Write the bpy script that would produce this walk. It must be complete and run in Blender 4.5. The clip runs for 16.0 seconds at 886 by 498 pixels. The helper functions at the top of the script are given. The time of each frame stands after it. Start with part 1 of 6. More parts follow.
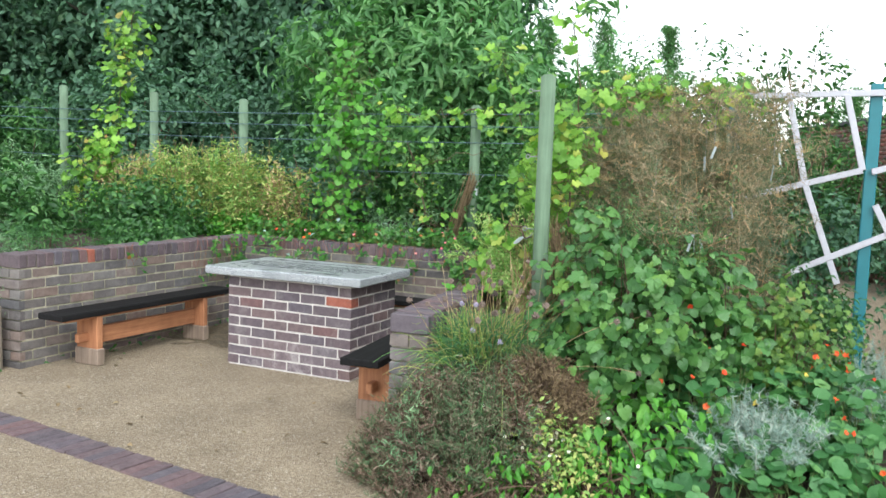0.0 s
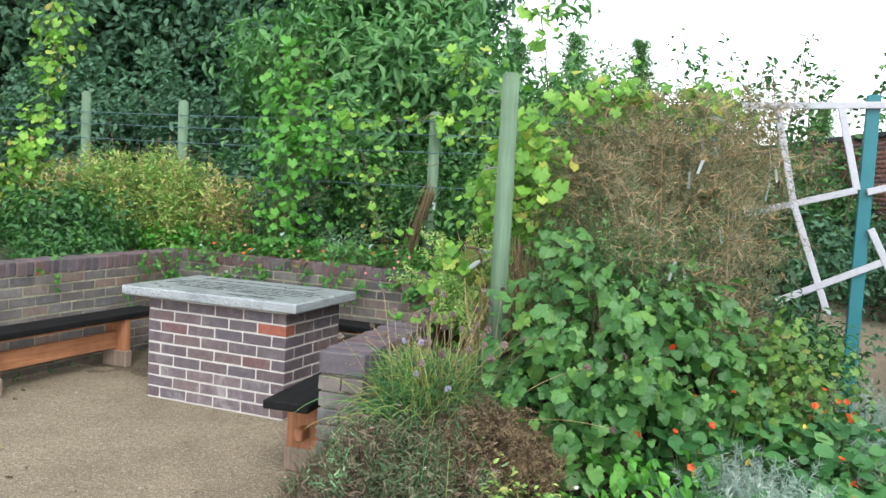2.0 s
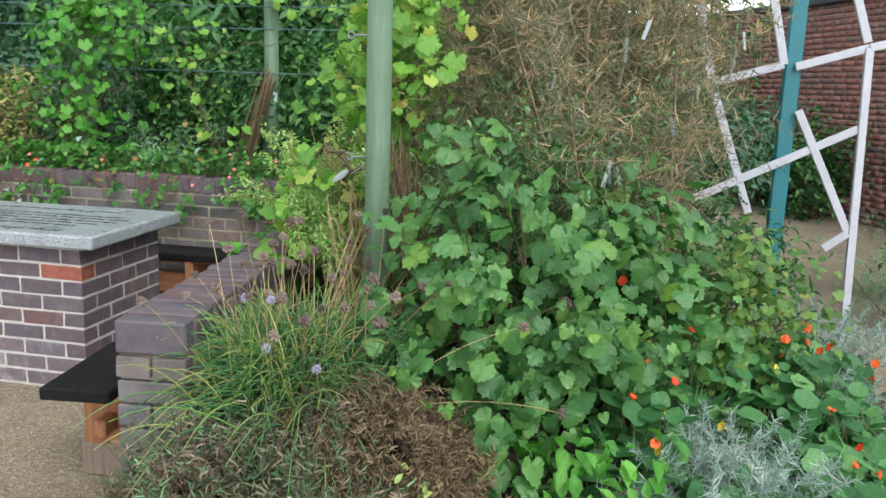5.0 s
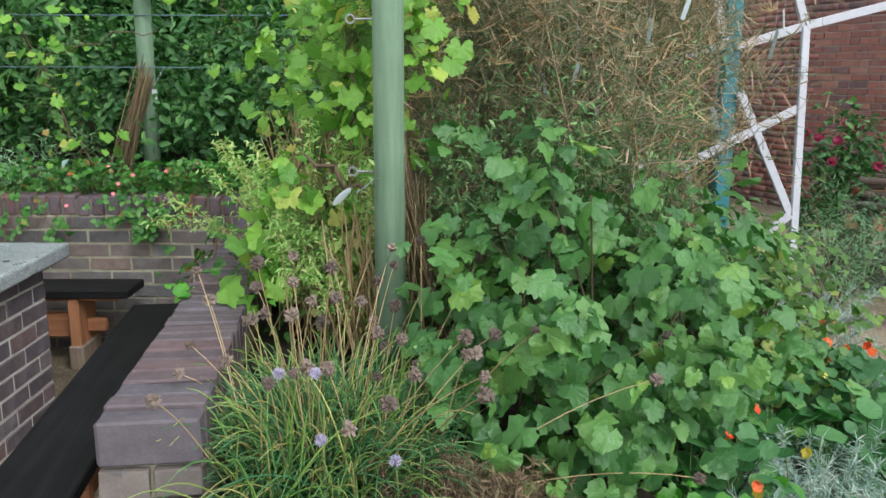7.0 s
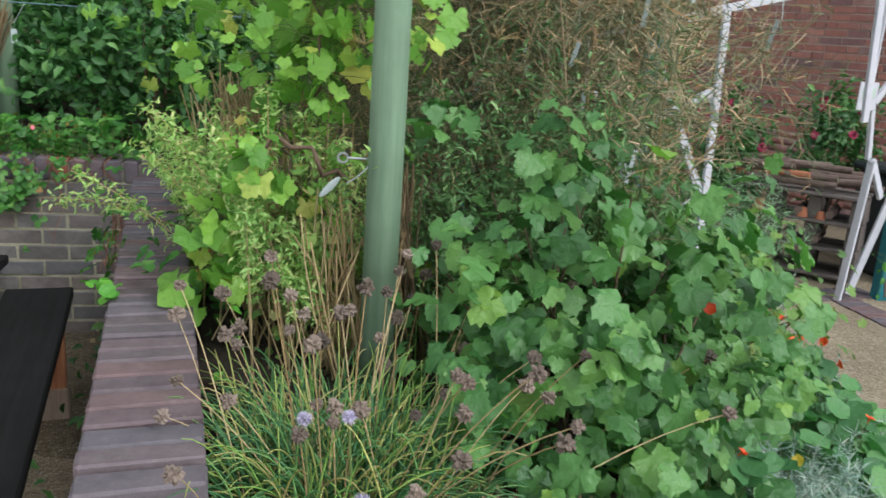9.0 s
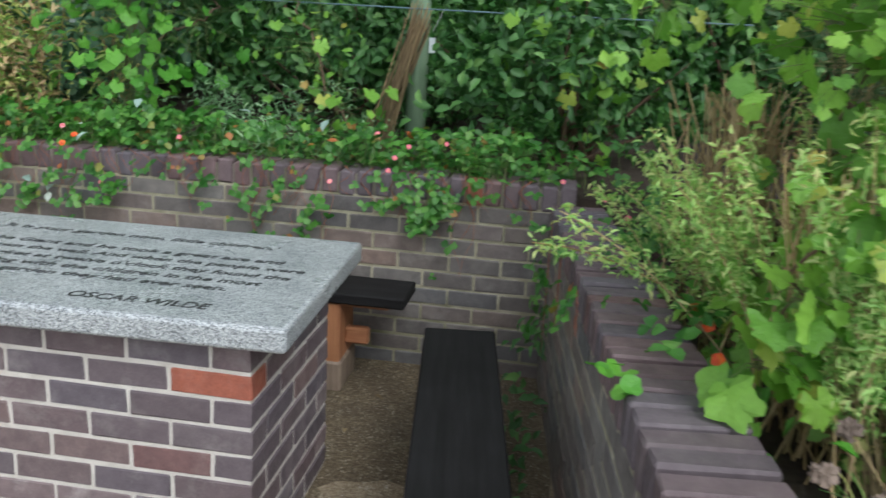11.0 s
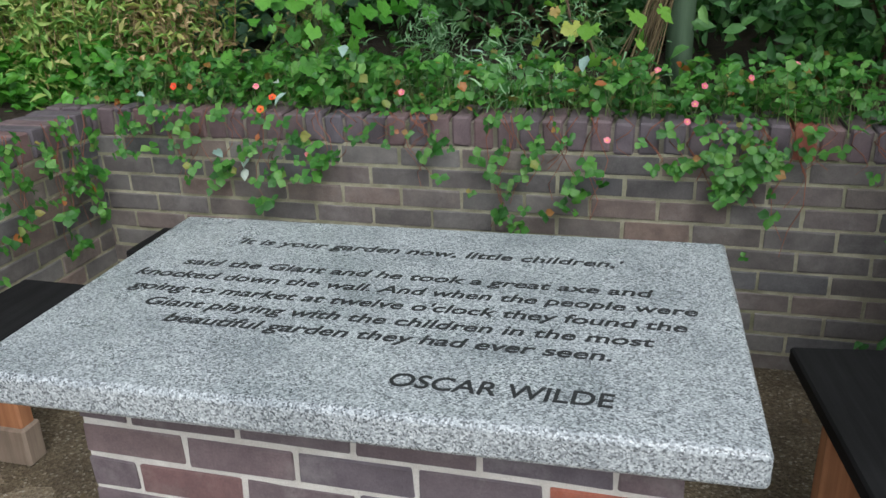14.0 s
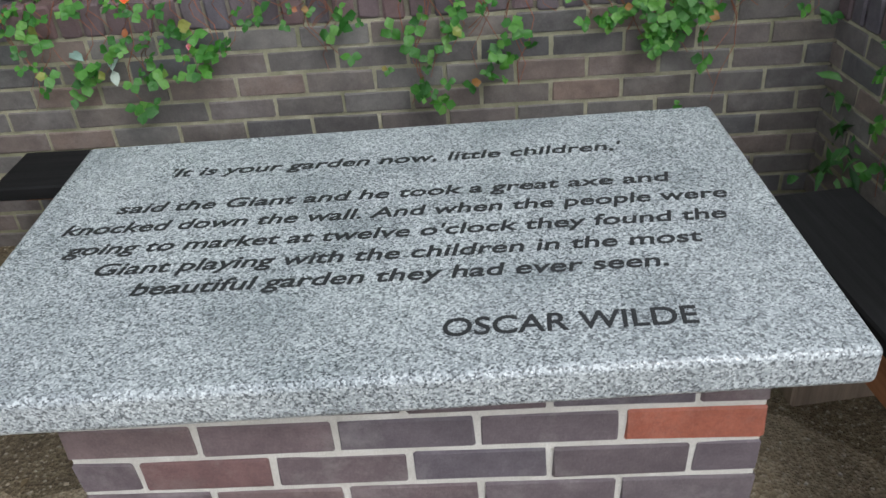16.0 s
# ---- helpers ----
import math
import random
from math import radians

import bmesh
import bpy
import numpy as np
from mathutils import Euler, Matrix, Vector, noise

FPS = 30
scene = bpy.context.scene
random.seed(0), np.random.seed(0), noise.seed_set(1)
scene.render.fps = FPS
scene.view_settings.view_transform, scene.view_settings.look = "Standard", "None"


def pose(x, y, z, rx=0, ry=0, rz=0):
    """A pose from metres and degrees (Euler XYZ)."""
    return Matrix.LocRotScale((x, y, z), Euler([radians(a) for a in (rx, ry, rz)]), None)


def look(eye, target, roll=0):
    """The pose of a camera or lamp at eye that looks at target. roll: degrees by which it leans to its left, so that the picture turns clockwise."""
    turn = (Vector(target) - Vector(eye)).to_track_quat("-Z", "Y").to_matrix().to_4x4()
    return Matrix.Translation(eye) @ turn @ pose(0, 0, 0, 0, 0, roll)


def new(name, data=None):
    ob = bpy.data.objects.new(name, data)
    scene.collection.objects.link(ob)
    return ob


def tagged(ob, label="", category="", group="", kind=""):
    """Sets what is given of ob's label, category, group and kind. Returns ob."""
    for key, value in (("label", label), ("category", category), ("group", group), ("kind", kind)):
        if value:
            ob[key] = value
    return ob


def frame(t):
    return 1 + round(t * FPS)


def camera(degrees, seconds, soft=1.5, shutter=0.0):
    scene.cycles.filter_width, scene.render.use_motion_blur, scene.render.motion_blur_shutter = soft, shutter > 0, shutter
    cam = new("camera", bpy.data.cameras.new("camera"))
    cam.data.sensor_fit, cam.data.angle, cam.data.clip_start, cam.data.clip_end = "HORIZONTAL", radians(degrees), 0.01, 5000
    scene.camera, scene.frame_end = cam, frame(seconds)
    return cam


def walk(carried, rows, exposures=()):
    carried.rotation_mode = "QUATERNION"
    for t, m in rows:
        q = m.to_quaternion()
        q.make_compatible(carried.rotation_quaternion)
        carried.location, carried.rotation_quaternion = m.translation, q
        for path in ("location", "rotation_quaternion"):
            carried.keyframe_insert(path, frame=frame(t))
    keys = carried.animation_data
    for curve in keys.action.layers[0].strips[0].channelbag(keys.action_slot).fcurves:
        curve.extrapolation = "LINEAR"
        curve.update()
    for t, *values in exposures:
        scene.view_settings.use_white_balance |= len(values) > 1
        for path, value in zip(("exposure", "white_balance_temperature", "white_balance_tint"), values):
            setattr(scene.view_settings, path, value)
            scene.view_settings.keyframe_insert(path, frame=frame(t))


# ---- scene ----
cam = camera(56.8, 16.0, 1.5, 0.25)
PATH = [
    (0, (3.063, -5.039, 1.533), (2.222, -3.233, 1.352), 2.0),
    (0.5, (3.073, -4.827, 1.543), (2.206, -3.03, 1.413), 4.1),
    (1, (3.054, -4.669, 1.543), (2.196, -2.867, 1.411), 4.0),
    (1.5, (2.993, -4.49, 1.541), (2.208, -2.656, 1.393), 3.3),
    (2, (2.886, -4.368, 1.543), (2.113, -2.529, 1.394), 3.0),
    (2.5, (2.79, -4.186, 1.51), (1.976, -2.367, 1.334), 3.1),
    (3, (2.767, -3.958, 1.517), (1.985, -2.128, 1.321), 3.1),
    (3.5, (2.681, -3.754, 1.505), (2.004, -1.894, 1.22), 3.2),
    (4, (2.597, -3.583, 1.52), (2.054, -1.68, 1.231), 2.2),
    (4.5, (2.524, -3.485, 1.516), (2.036, -1.573, 1.191), 1.2),
    (4.7, (2.485, -3.403, 1.489), (2.026, -1.49, 1.131), 1.4),
    (6.8, (1.736, -2.889, 1.49), (1.745, -0.936, 1.058), 0.9),
    (7, (1.699, -2.833, 1.506), (1.724, -0.877, 1.09), 0.2),
    (7.5, (1.609, -2.719, 1.513), (1.77, -0.788, 1.018), 2.4),
    (8, (1.455, -2.622, 1.558), (1.912, -0.751, 1.019), 2.5),
    (8.2, (1.39, -2.587, 1.572), (1.945, -0.742, 1.033), 2.0),
    (10.3, (1.078, -2.108, 1.491), (1.054, -0.169, 1.002), 5.0),
    (10.5, (0.959, -2.007, 1.523), (0.876, -0.075, 1.016), 3.8),
    (11, (0.707, -1.784, 1.479), (0.441, 0.127, 0.95), 3.3),
    (11.5, (0.577, -1.609, 1.465), (0.017, 0.218, 0.875), 3.0),
    (12, (0.439, -1.429, 1.457), (-0.218, 0.35, 0.82), 1.8),
    (12.5, (0.314, -1.324, 1.453), (-0.298, 0.452, 0.768), 1.3),
    (13, (0.12, -1.257, 1.471), (-0.409, 0.545, 0.782), -0.6),
    (13.5, (-0.005, -1.197, 1.476), (-0.493, 0.603, 0.755), -0.6),
    (14, (-0.075, -1.109, 1.484), (-0.571, 0.68, 0.741), -1.9),
    (14.5, (-0.129, -1.008, 1.488), (-0.594, 0.739, 0.632), -2.2),
    (15, (-0.187, -0.97, 1.499), (-0.604, 0.756, 0.578), -2.6),
    (15.5, (-0.317, -0.933, 1.499), (-0.548, 0.784, 0.501), -4.0),
    (16, (-0.42, -0.921, 1.522), (-0.522, 0.754, 0.433), -4.7),
]
walk(
    cam,
    [(t, look(eye, target, roll)) for t, eye, target, roll in PATH],
    [(0, 0.42, 6200, 10), (2, 0.35, 6200, 10), (4, 0.23, 6200, 10), (7, 0.15, 6200, 10), (8.2, 0.14, 6200, 10), (10.5, 0.05, 6200, 10), (12.5, -0.06, 6200, 10), (16, -0.18, 6200, 10)],
)
SKY, SUN = 0.3, 1.65

# ---- world and light ----
world = bpy.data.worlds.new("world")
scene.world = world
world.use_nodes = True
wn, wl = world.node_tree.nodes, world.node_tree.links
sky = wn.new("ShaderNodeTexSky")
sky.sky_type, sky.sun_disc = "NISHITA", False
sky.sun_elevation, sky.sun_rotation = radians(46), radians(144)
grey = wn.new("ShaderNodeHueSaturation")
grey.inputs["Saturation"].default_value = 0.12
wl.new(sky.outputs[0], grey.inputs["Color"])
wl.new(grey.outputs[0], wn["Background"].inputs[0])
wn["Background"].inputs[1].default_value = SKY
sun = new("sun", bpy.data.lights.new("sun", "SUN"))
sun.data.energy, sun.data.angle, sun.data.color = SUN, radians(25), (1.0, 0.97, 0.92)
sun.matrix_world = look((7.8, -10.7, 13.7), (0, 0, 0))

# ---- materials ----


class Nodes:
    def __init__(self, name):
        self.mat = bpy.data.materials.new(name)
        self.mat.use_nodes = True
        self.tree = self.mat.node_tree
        self.bsdf = self.tree.nodes["Principled BSDF"]
        self.out = self.tree.nodes["Material Output"]

    def add(self, kind, **values):
        node = self.tree.nodes.new(kind)
        for key, value in values.items():
            node.inputs[key].default_value = value
        return node

    def join(self, a, b):
        self.tree.links.new(a, b)

    def coords(self):
        return self.add("ShaderNodeTexCoord").outputs["Object"]

    def world_place(self):
        return self.add("ShaderNodeNewGeometry").outputs["Position"]

    def noise(self, where, scale, detail=4.0, rough=0.55):
        n = self.add("ShaderNodeTexNoise", Scale=scale, Detail=detail, Roughness=rough)
        self.join(where, n.inputs["Vector"])
        return n.outputs["Fac"]

    def ramp(self, fac, stops):
        r = self.add("ShaderNodeValToRGB")
        while len(r.color_ramp.elements) < len(stops):
            r.color_ramp.elements.new(0.5)
        for e, (p, c) in zip(r.color_ramp.elements, stops):
            e.position, e.color = p, (*c, 1)
        self.join(fac, r.inputs[0])
        return r.outputs[0]

    def mix(self, fac, a, b, how="MIX"):
        m = self.tree.nodes.new("ShaderNodeMix")
        m.data_type, m.blend_type = "RGBA", how
        for i, v in ((0, fac), (6, a), (7, b)):
            if hasattr(v, "is_output"):
                self.join(v, m.inputs[i])
            elif i == 0:
                m.inputs[0].default_value = v
            else:
                m.inputs[i].default_value = (*v, 1)
        return m.outputs[2]

    def bump(self, height, strength, distance):
        b = self.add("ShaderNodeBump", Strength=strength, Distance=distance)
        self.join(height, b.inputs["Height"])
        self.join(b.outputs[0], self.bsdf.inputs["Normal"])

    def colour(self, c):
        if hasattr(c, "is_output"):
            self.join(c, self.bsdf.inputs["Base Color"])
        else:
            self.bsdf.inputs["Base Color"].default_value = (*c, 1)

    def rough(self, v):
        if hasattr(v, "is_output"):
            self.join(v, self.bsdf.inputs["Roughness"])
        else:
            self.bsdf.inputs["Roughness"].default_value = v


def leaf_material(name, stops, rough=0.5, clear=0.3, spread=1.0):
    """Leaves whose hue varies from leaf to leaf and in patches, with light passing through."""
    m = Nodes(name)
    geo = m.add("ShaderNodeNewGeometry")
    info = m.add("ShaderNodeObjectInfo")
    both = m.add("ShaderNodeMath")
    both.operation = "ADD"
    m.join(geo.outputs["Random Per Island"], both.inputs[0])
    m.join(info.outputs["Random"], both.inputs[1])
    frac = m.add("ShaderNodeMath")
    frac.operation = "FRACT"
    m.join(both.outputs[0], frac.inputs[0])
    stops = [(p, (c[0] * 0.92, c[1] * 1.2, c[2] * 1.15) if c[1] > 1.08 * c[0] else c) for p, c in stops]
    base = m.ramp(frac.outputs[0], stops)
    patch = m.noise(geo.outputs["Position"], 2.3, 3)
    tone = m.ramp(patch, [(0.3, (0.72, 0.76, 0.7)), (0.7, (1.15, 1.12, 1.0))])
    base = m.mix(0.8 * spread, base, tone, "MULTIPLY")
    vein = m.noise(geo.outputs["Position"], 90, 2)
    base = m.mix(0.35, base, m.ramp(vein, [(0.3, (0.75, 0.8, 0.7)), (0.7, (1.15, 1.15, 1.1))]), "MULTIPLY")
    m.colour(base)
    m.rough(rough)
    m.bsdf.inputs["Specular IOR Level"].default_value = 0.5
    m.bump(m.noise(geo.outputs["Position"], 55, 3, 0.6), 0.55, 0.012)
    thin = m.add("ShaderNodeBsdfTranslucent")
    m.join(m.mix(1.0, base, (0.85, 1.12, 0.62), "MULTIPLY"), thin.inputs["Color"])
    blend = m.add("ShaderNodeMixShader")
    blend.inputs[0].default_value = clear
    m.join(m.bsdf.outputs[0], blend.inputs[1])
    m.join(thin.outputs[0], blend.inputs[2])
    m.join(blend.outputs[0], m.out.inputs["Surface"])
    return m.mat


def brick_material(name, stops, lime=0.35):
    m = Nodes(name)
    info = m.add("ShaderNodeObjectInfo")
    geo = m.add("ShaderNodeNewGeometry")
    both = m.add("ShaderNodeMath")
    both.operation = "ADD"
    m.join(geo.outputs["Random Per Island"], both.inputs[0])
    m.join(info.outputs["Random"], both.inputs[1])
    frac = m.add("ShaderNodeMath")
    frac.operation = "FRACT"
    m.join(both.outputs[0], frac.inputs[0])
    where = geo.outputs["Position"]
    base = m.ramp(frac.outputs[0], stops)
    base = m.mix(0.75, base, m.ramp(m.noise(where, 16, 6, 0.65), [(0.28, (0.62, 0.58, 0.6)), (0.72, (1.3, 1.25, 1.22))]), "MULTIPLY")
    fine = m.noise(where, 220, 3, 0.7)
    base = m.mix(0.5, base, m.ramp(fine, [(0.25, (0.6, 0.6, 0.6)), (0.75, (1.3, 1.3, 1.3))]), "MULTIPLY")
    bloom = m.ramp(m.noise(where, 5.5, 7, 0.72), [(0.52, (0, 0, 0)), (0.78, (lime, lime, lime))])
    base = m.mix(bloom, base, (0.46, 0.44, 0.42))
    m.colour(base)
    m.rough(m.ramp(m.noise(where, 40), [(0.2, (0.5, 0.5, 0.5)), (0.8, (0.85, 0.85, 0.85))]))
    m.bump(m.noise(where, 130, 6, 0.75), 0.5, 0.004)
    return m.mat


BLUE_BRICK = brick_material("blue_brick", [(0.0, (0.095, 0.082, 0.094)), (0.3, (0.14, 0.105, 0.112)), (0.55, (0.105, 0.094, 0.112)), (0.8, (0.17, 0.12, 0.115)), (1.0, (0.12, 0.105, 0.118))])
LIMED_BRICK = brick_material("limed_blue_brick", [(0.0, (0.12, 0.105, 0.12)), (0.3, (0.17, 0.135, 0.142)), (0.55, (0.14, 0.125, 0.145)), (0.8, (0.19, 0.145, 0.145)), (1.0, (0.15, 0.135, 0.15))], 0.95)
WALL_BRICK = brick_material("wall_brick", [(0.0, (0.09, 0.092, 0.095)), (0.2, (0.155, 0.138, 0.124)), (0.4, (0.115, 0.12, 0.124)), (0.6, (0.2, 0.152, 0.126)), (0.8, (0.17, 0.168, 0.158)), (1.0, (0.13, 0.122, 0.115))], 0.28)
COPING_BRICK = brick_material("coping_brick", [(0.0, (0.085, 0.078, 0.092)), (0.3, (0.13, 0.095, 0.1)), (0.55, (0.105, 0.1, 0.118)), (0.8, (0.16, 0.1, 0.098)), (1.0, (0.115, 0.102, 0.115))], 0.1)
RED_BRICK = brick_material("red_brick", [(0.0, (0.32, 0.1, 0.06)), (0.5, (0.26, 0.085, 0.058)), (1.0, (0.36, 0.115, 0.065))], 0.18)
MOTTLED_BRICK = brick_material("mottled_red_brick", [(0.0, (0.13, 0.09, 0.092)), (0.5, (0.17, 0.09, 0.082)), (1.0, (0.15, 0.09, 0.092))], 0.25)
OLD_BRICK = brick_material("old_brick", [(0.0, (0.27, 0.11, 0.09)), (0.25, (0.36, 0.15, 0.115)), (0.42, (0.16, 0.1, 0.105)), (0.6, (0.4, 0.2, 0.15)), (0.8, (0.3, 0.12, 0.095)), (1.0, (0.2, 0.12, 0.12))], 0.3)


def mortar_material(name, light, dark, green=0.0):
    m = Nodes(name)
    where = m.world_place()
    c = m.ramp(m.noise(where, 14, 6, 0.65), [(0.25, dark), (0.75, light)])
    c = m.mix(0.4, c, m.ramp(m.noise(where, 260, 3), [(0.3, (0.7, 0.7, 0.7)), (0.7, (1.2, 1.2, 1.2))]), "MULTIPLY")
    if green:
        moss = m.ramp(m.noise(where, 3.2, 5, 0.6), [(0.42, (0, 0, 0)), (0.7, (green, green, green))])
        c = m.mix(moss, c, (0.13, 0.14, 0.07))
    m.colour(c)
    m.rough(0.95)
    m.bump(m.noise(where, 180, 5, 0.7), 0.7, 0.005)
    return m.mat


PALE_MORTAR = mortar_material("pale_mortar", (0.64, 0.62, 0.58), (0.44, 0.42, 0.38))
WALL_MORTAR = mortar_material("wall_mortar", (0.52, 0.49, 0.37), (0.24, 0.225, 0.15), 0.9)
COPING_MORTAR = mortar_material("coping_mortar", (0.27, 0.24, 0.2), (0.1, 0.09, 0.07), 0.6)
LIME_MORTAR = mortar_material("lime_mortar", (0.55, 0.47, 0.41), (0.4, 0.33, 0.29))


def granite_material():
    m = Nodes("grey_granite")
    where = m.world_place()
    grain = m.add("ShaderNodeTexVoronoi", Scale=330.0)
    m.join(where, grain.inputs["Vector"])
    pick = m.add("ShaderNodeSeparateColor")
    m.join(grain.outputs["Color"], pick.inputs[0])
    c = m.ramp(pick.outputs[0], [(0.0, (0.07, 0.078, 0.085)), (0.16, (0.14, 0.155, 0.164)), (0.36, (0.26, 0.286, 0.298)), (0.7, (0.37, 0.402, 0.418)), (1.0, (0.56, 0.595, 0.605))])
    c = m.mix(0.3, c, m.ramp(m.noise(where, 900, 2, 0.6), [(0.3, (0.66, 0.66, 0.66)), (0.7, (1.25, 1.25, 1.25))]), "MULTIPLY")
    c = m.mix(0.6, c, m.ramp(m.noise(where, 5, 5, 0.6), [(0.32, (0.62, 0.65, 0.66)), (0.5, (1.0, 1.0, 1.0)), (0.7, (1.16, 1.16, 1.14))]), "MULTIPLY")
    m.colour(c)
    m.rough(m.ramp(m.noise(where, 7, 5), [(0.3, (0.22, 0.22, 0.22)), (0.7, (0.42, 0.42, 0.42))]))
    m.bump(pick.outputs[1], 0.12, 0.001)
    return m.mat


GRANITE = granite_material()


def plain(name, c, rough=0.6, metal=0.0, grain=0.25, scale=40.0, bump=0.2):
    m = Nodes(name)
    where = m.world_place()
    a = m.mix(grain, c, m.ramp(m.noise(where, scale, 5, 0.65), [(0.25, (0.45, 0.45, 0.45)), (0.75, (1.4, 1.4, 1.4))]), "MULTIPLY")
    a = m.mix(grain, a, m.ramp(m.noise(where, scale * 0.12, 4), [(0.3, (0.6, 0.6, 0.6)), (0.7, (1.25, 1.25, 1.25))]), "MULTIPLY")
    m.colour(a)
    m.rough(rough)
    m.bsdf.inputs["Metallic"].default_value = metal
    if bump:
        m.bump(m.noise(where, scale * 2, 4), bump, 0.003)
    return m.mat


def wood_material(name, light, dark, along, rough=0.7, scale=1.0, gloss=0.4):
    """along: the axis of the grain, 0 to 2."""
    m = Nodes(name)
    stretch = m.add("ShaderNodeMapping")
    s = [38.0 * scale] * 3
    s[along] = 2.2 * scale
    stretch.inputs["Scale"].default_value = s
    m.join(m.coords(), stretch.inputs["Vector"])
    g = m.noise(stretch.outputs[0], 1.0, 7, 0.68)
    c = m.ramp(g, [(0.28, dark), (0.72, light)])
    where = m.world_place()
    c = m.mix(0.5, c, m.ramp(m.noise(where, 6, 5), [(0.3, (0.6, 0.58, 0.56)), (0.7, (1.15, 1.15, 1.15))]), "MULTIPLY")
    m.colour(c)
    m.rough(rough)
    m.bsdf.inputs["Specular IOR Level"].default_value = gloss
    m.bump(g, 0.35, 0.003)
    return m.mat


OAK = [wood_material("orange_oak_%s" % a, (0.5, 0.24, 0.115), (0.26, 0.105, 0.05), i) for i, a in enumerate("xyz")]
GREY_OAK = [wood_material("weathered_oak_%s" % a, (0.33, 0.26, 0.2), (0.16, 0.12, 0.09), i) for i, a in enumerate("xyz")]
DARK_SEAT = [wood_material("dark_wet_seat_%s" % a, (0.018, 0.018, 0.019), (0.008, 0.008, 0.008), i, 0.7, 1.0, 0.12) for i, a in enumerate("xyz")]
PALE_LOG = wood_material("grey_log", (0.42, 0.37, 0.3), (0.2, 0.17, 0.13), 2)
POST_GREEN = wood_material("green_treated_post", (0.17, 0.26, 0.165), (0.085, 0.145, 0.09), 2, 0.75, 0.6)
TEAL = plain("teal_paint", (0.02, 0.17, 0.2), 0.38, 0, 0.15, 20, 0.08)
WHITE_PAINT = plain("weathered_white_paint", (0.47, 0.48, 0.52), 0.55, 0, 0.2, 30, 0.15)
STEEL = plain("galvanised_steel", (0.36, 0.38, 0.39), 0.5, 0.9, 0.2, 60, 0.1)
WIRE = plain("blue_grey_wire", (0.12, 0.2, 0.24), 0.5, 0.3, 0.1, 60, 0)
TAG = plain("translucent_white_tag", (0.36, 0.42, 0.42), 0.5, 0, 0.1, 60, 0.1)
INK = plain("black_lettering", (0.02, 0.021, 0.024), 0.5, 0, 0.3, 200, 0.1)
STALK = plain("green_stem", (0.12, 0.17, 0.05), 0.7, 0, 0.3, 30, 0.1)
WOODY = plain("brown_stem", (0.13, 0.085, 0.055), 0.85, 0, 0.4, 40, 0.3)
STRAW = plain("dry_straw", (0.33, 0.23, 0.12), 0.85, 0, 0.4, 60, 0.2)
BARK = plain("grey_bark", (0.085, 0.07, 0.055), 0.95, 0, 0.5, 18, 0.8)
TERRACOTTA = plain("terracotta", (0.5, 0.19, 0.1), 0.8, 0, 0.3, 30, 0.2)
PALLET = plain("weathered_pallet", (0.13, 0.11, 0.1), 0.9, 0, 0.5, 25, 0.4)
LOG_END = plain("dry_logs", (0.17, 0.12, 0.1), 0.9, 0, 0.5, 25, 0.5)
STATUE = plain("dark_brown_statue", (0.07, 0.045, 0.038), 0.7, 0, 0.4, 20, 0.3)
SLATE = plain("dark_coping_stone", (0.07, 0.08, 0.08), 0.8, 0, 0.4, 12, 0.4)
PALE_STONE = plain("pale_paving_stone", (0.45, 0.45, 0.42), 0.85, 0, 0.3, 20, 0.3)
DARK_BIN = plain("dark_green_plastic", (0.012, 0.02, 0.022), 0.55, 0, 0.2, 10, 0.1)


def gravel_material():
    m = Nodes("gravel")
    where = m.world_place()
    cell = m.add("ShaderNodeTexVoronoi", Scale=130.0)
    m.join(where, cell.inputs["Vector"])
    pick = m.add("ShaderNodeSeparateColor")
    m.join(cell.outputs["Color"], pick.inputs[0])
    c = m.ramp(pick.outputs[0], [(0.0, (0.2, 0.16, 0.11)), (0.35, (0.28, 0.23, 0.155)), (0.7, (0.34, 0.285, 0.2)), (0.95, (0.4, 0.345, 0.255)), (1.0, (0.55, 0.51, 0.44))])
    c = m.mix(0.75, c, m.ramp(m.noise(where, 1.6, 6, 0.62), [(0.3, (0.62, 0.6, 0.57)), (0.72, (1.12, 1.1, 1.06))]), "MULTIPLY")
    c = m.mix(0.5, c, m.ramp(m.noise(where, 30, 4, 0.7), [(0.3, (0.62, 0.6, 0.58)), (0.7, (1.2, 1.2, 1.18))]), "MULTIPLY")
    m.colour(c)
    m.rough(0.95)
    m.bump(cell.outputs["Distance"], 0.9, 0.008)
    return m.mat


GRAVEL = gravel_material()


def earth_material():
    m = Nodes("dark_brown_grit")
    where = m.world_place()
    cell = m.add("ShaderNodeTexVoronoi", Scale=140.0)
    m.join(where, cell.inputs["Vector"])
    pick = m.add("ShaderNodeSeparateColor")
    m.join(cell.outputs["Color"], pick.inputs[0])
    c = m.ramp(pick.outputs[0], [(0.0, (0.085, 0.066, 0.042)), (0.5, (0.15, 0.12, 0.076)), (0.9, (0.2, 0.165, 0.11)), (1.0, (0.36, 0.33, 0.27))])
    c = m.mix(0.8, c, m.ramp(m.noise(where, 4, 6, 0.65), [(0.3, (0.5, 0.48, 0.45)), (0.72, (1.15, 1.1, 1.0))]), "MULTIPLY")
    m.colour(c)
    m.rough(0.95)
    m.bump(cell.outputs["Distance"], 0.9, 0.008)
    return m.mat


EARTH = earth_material()


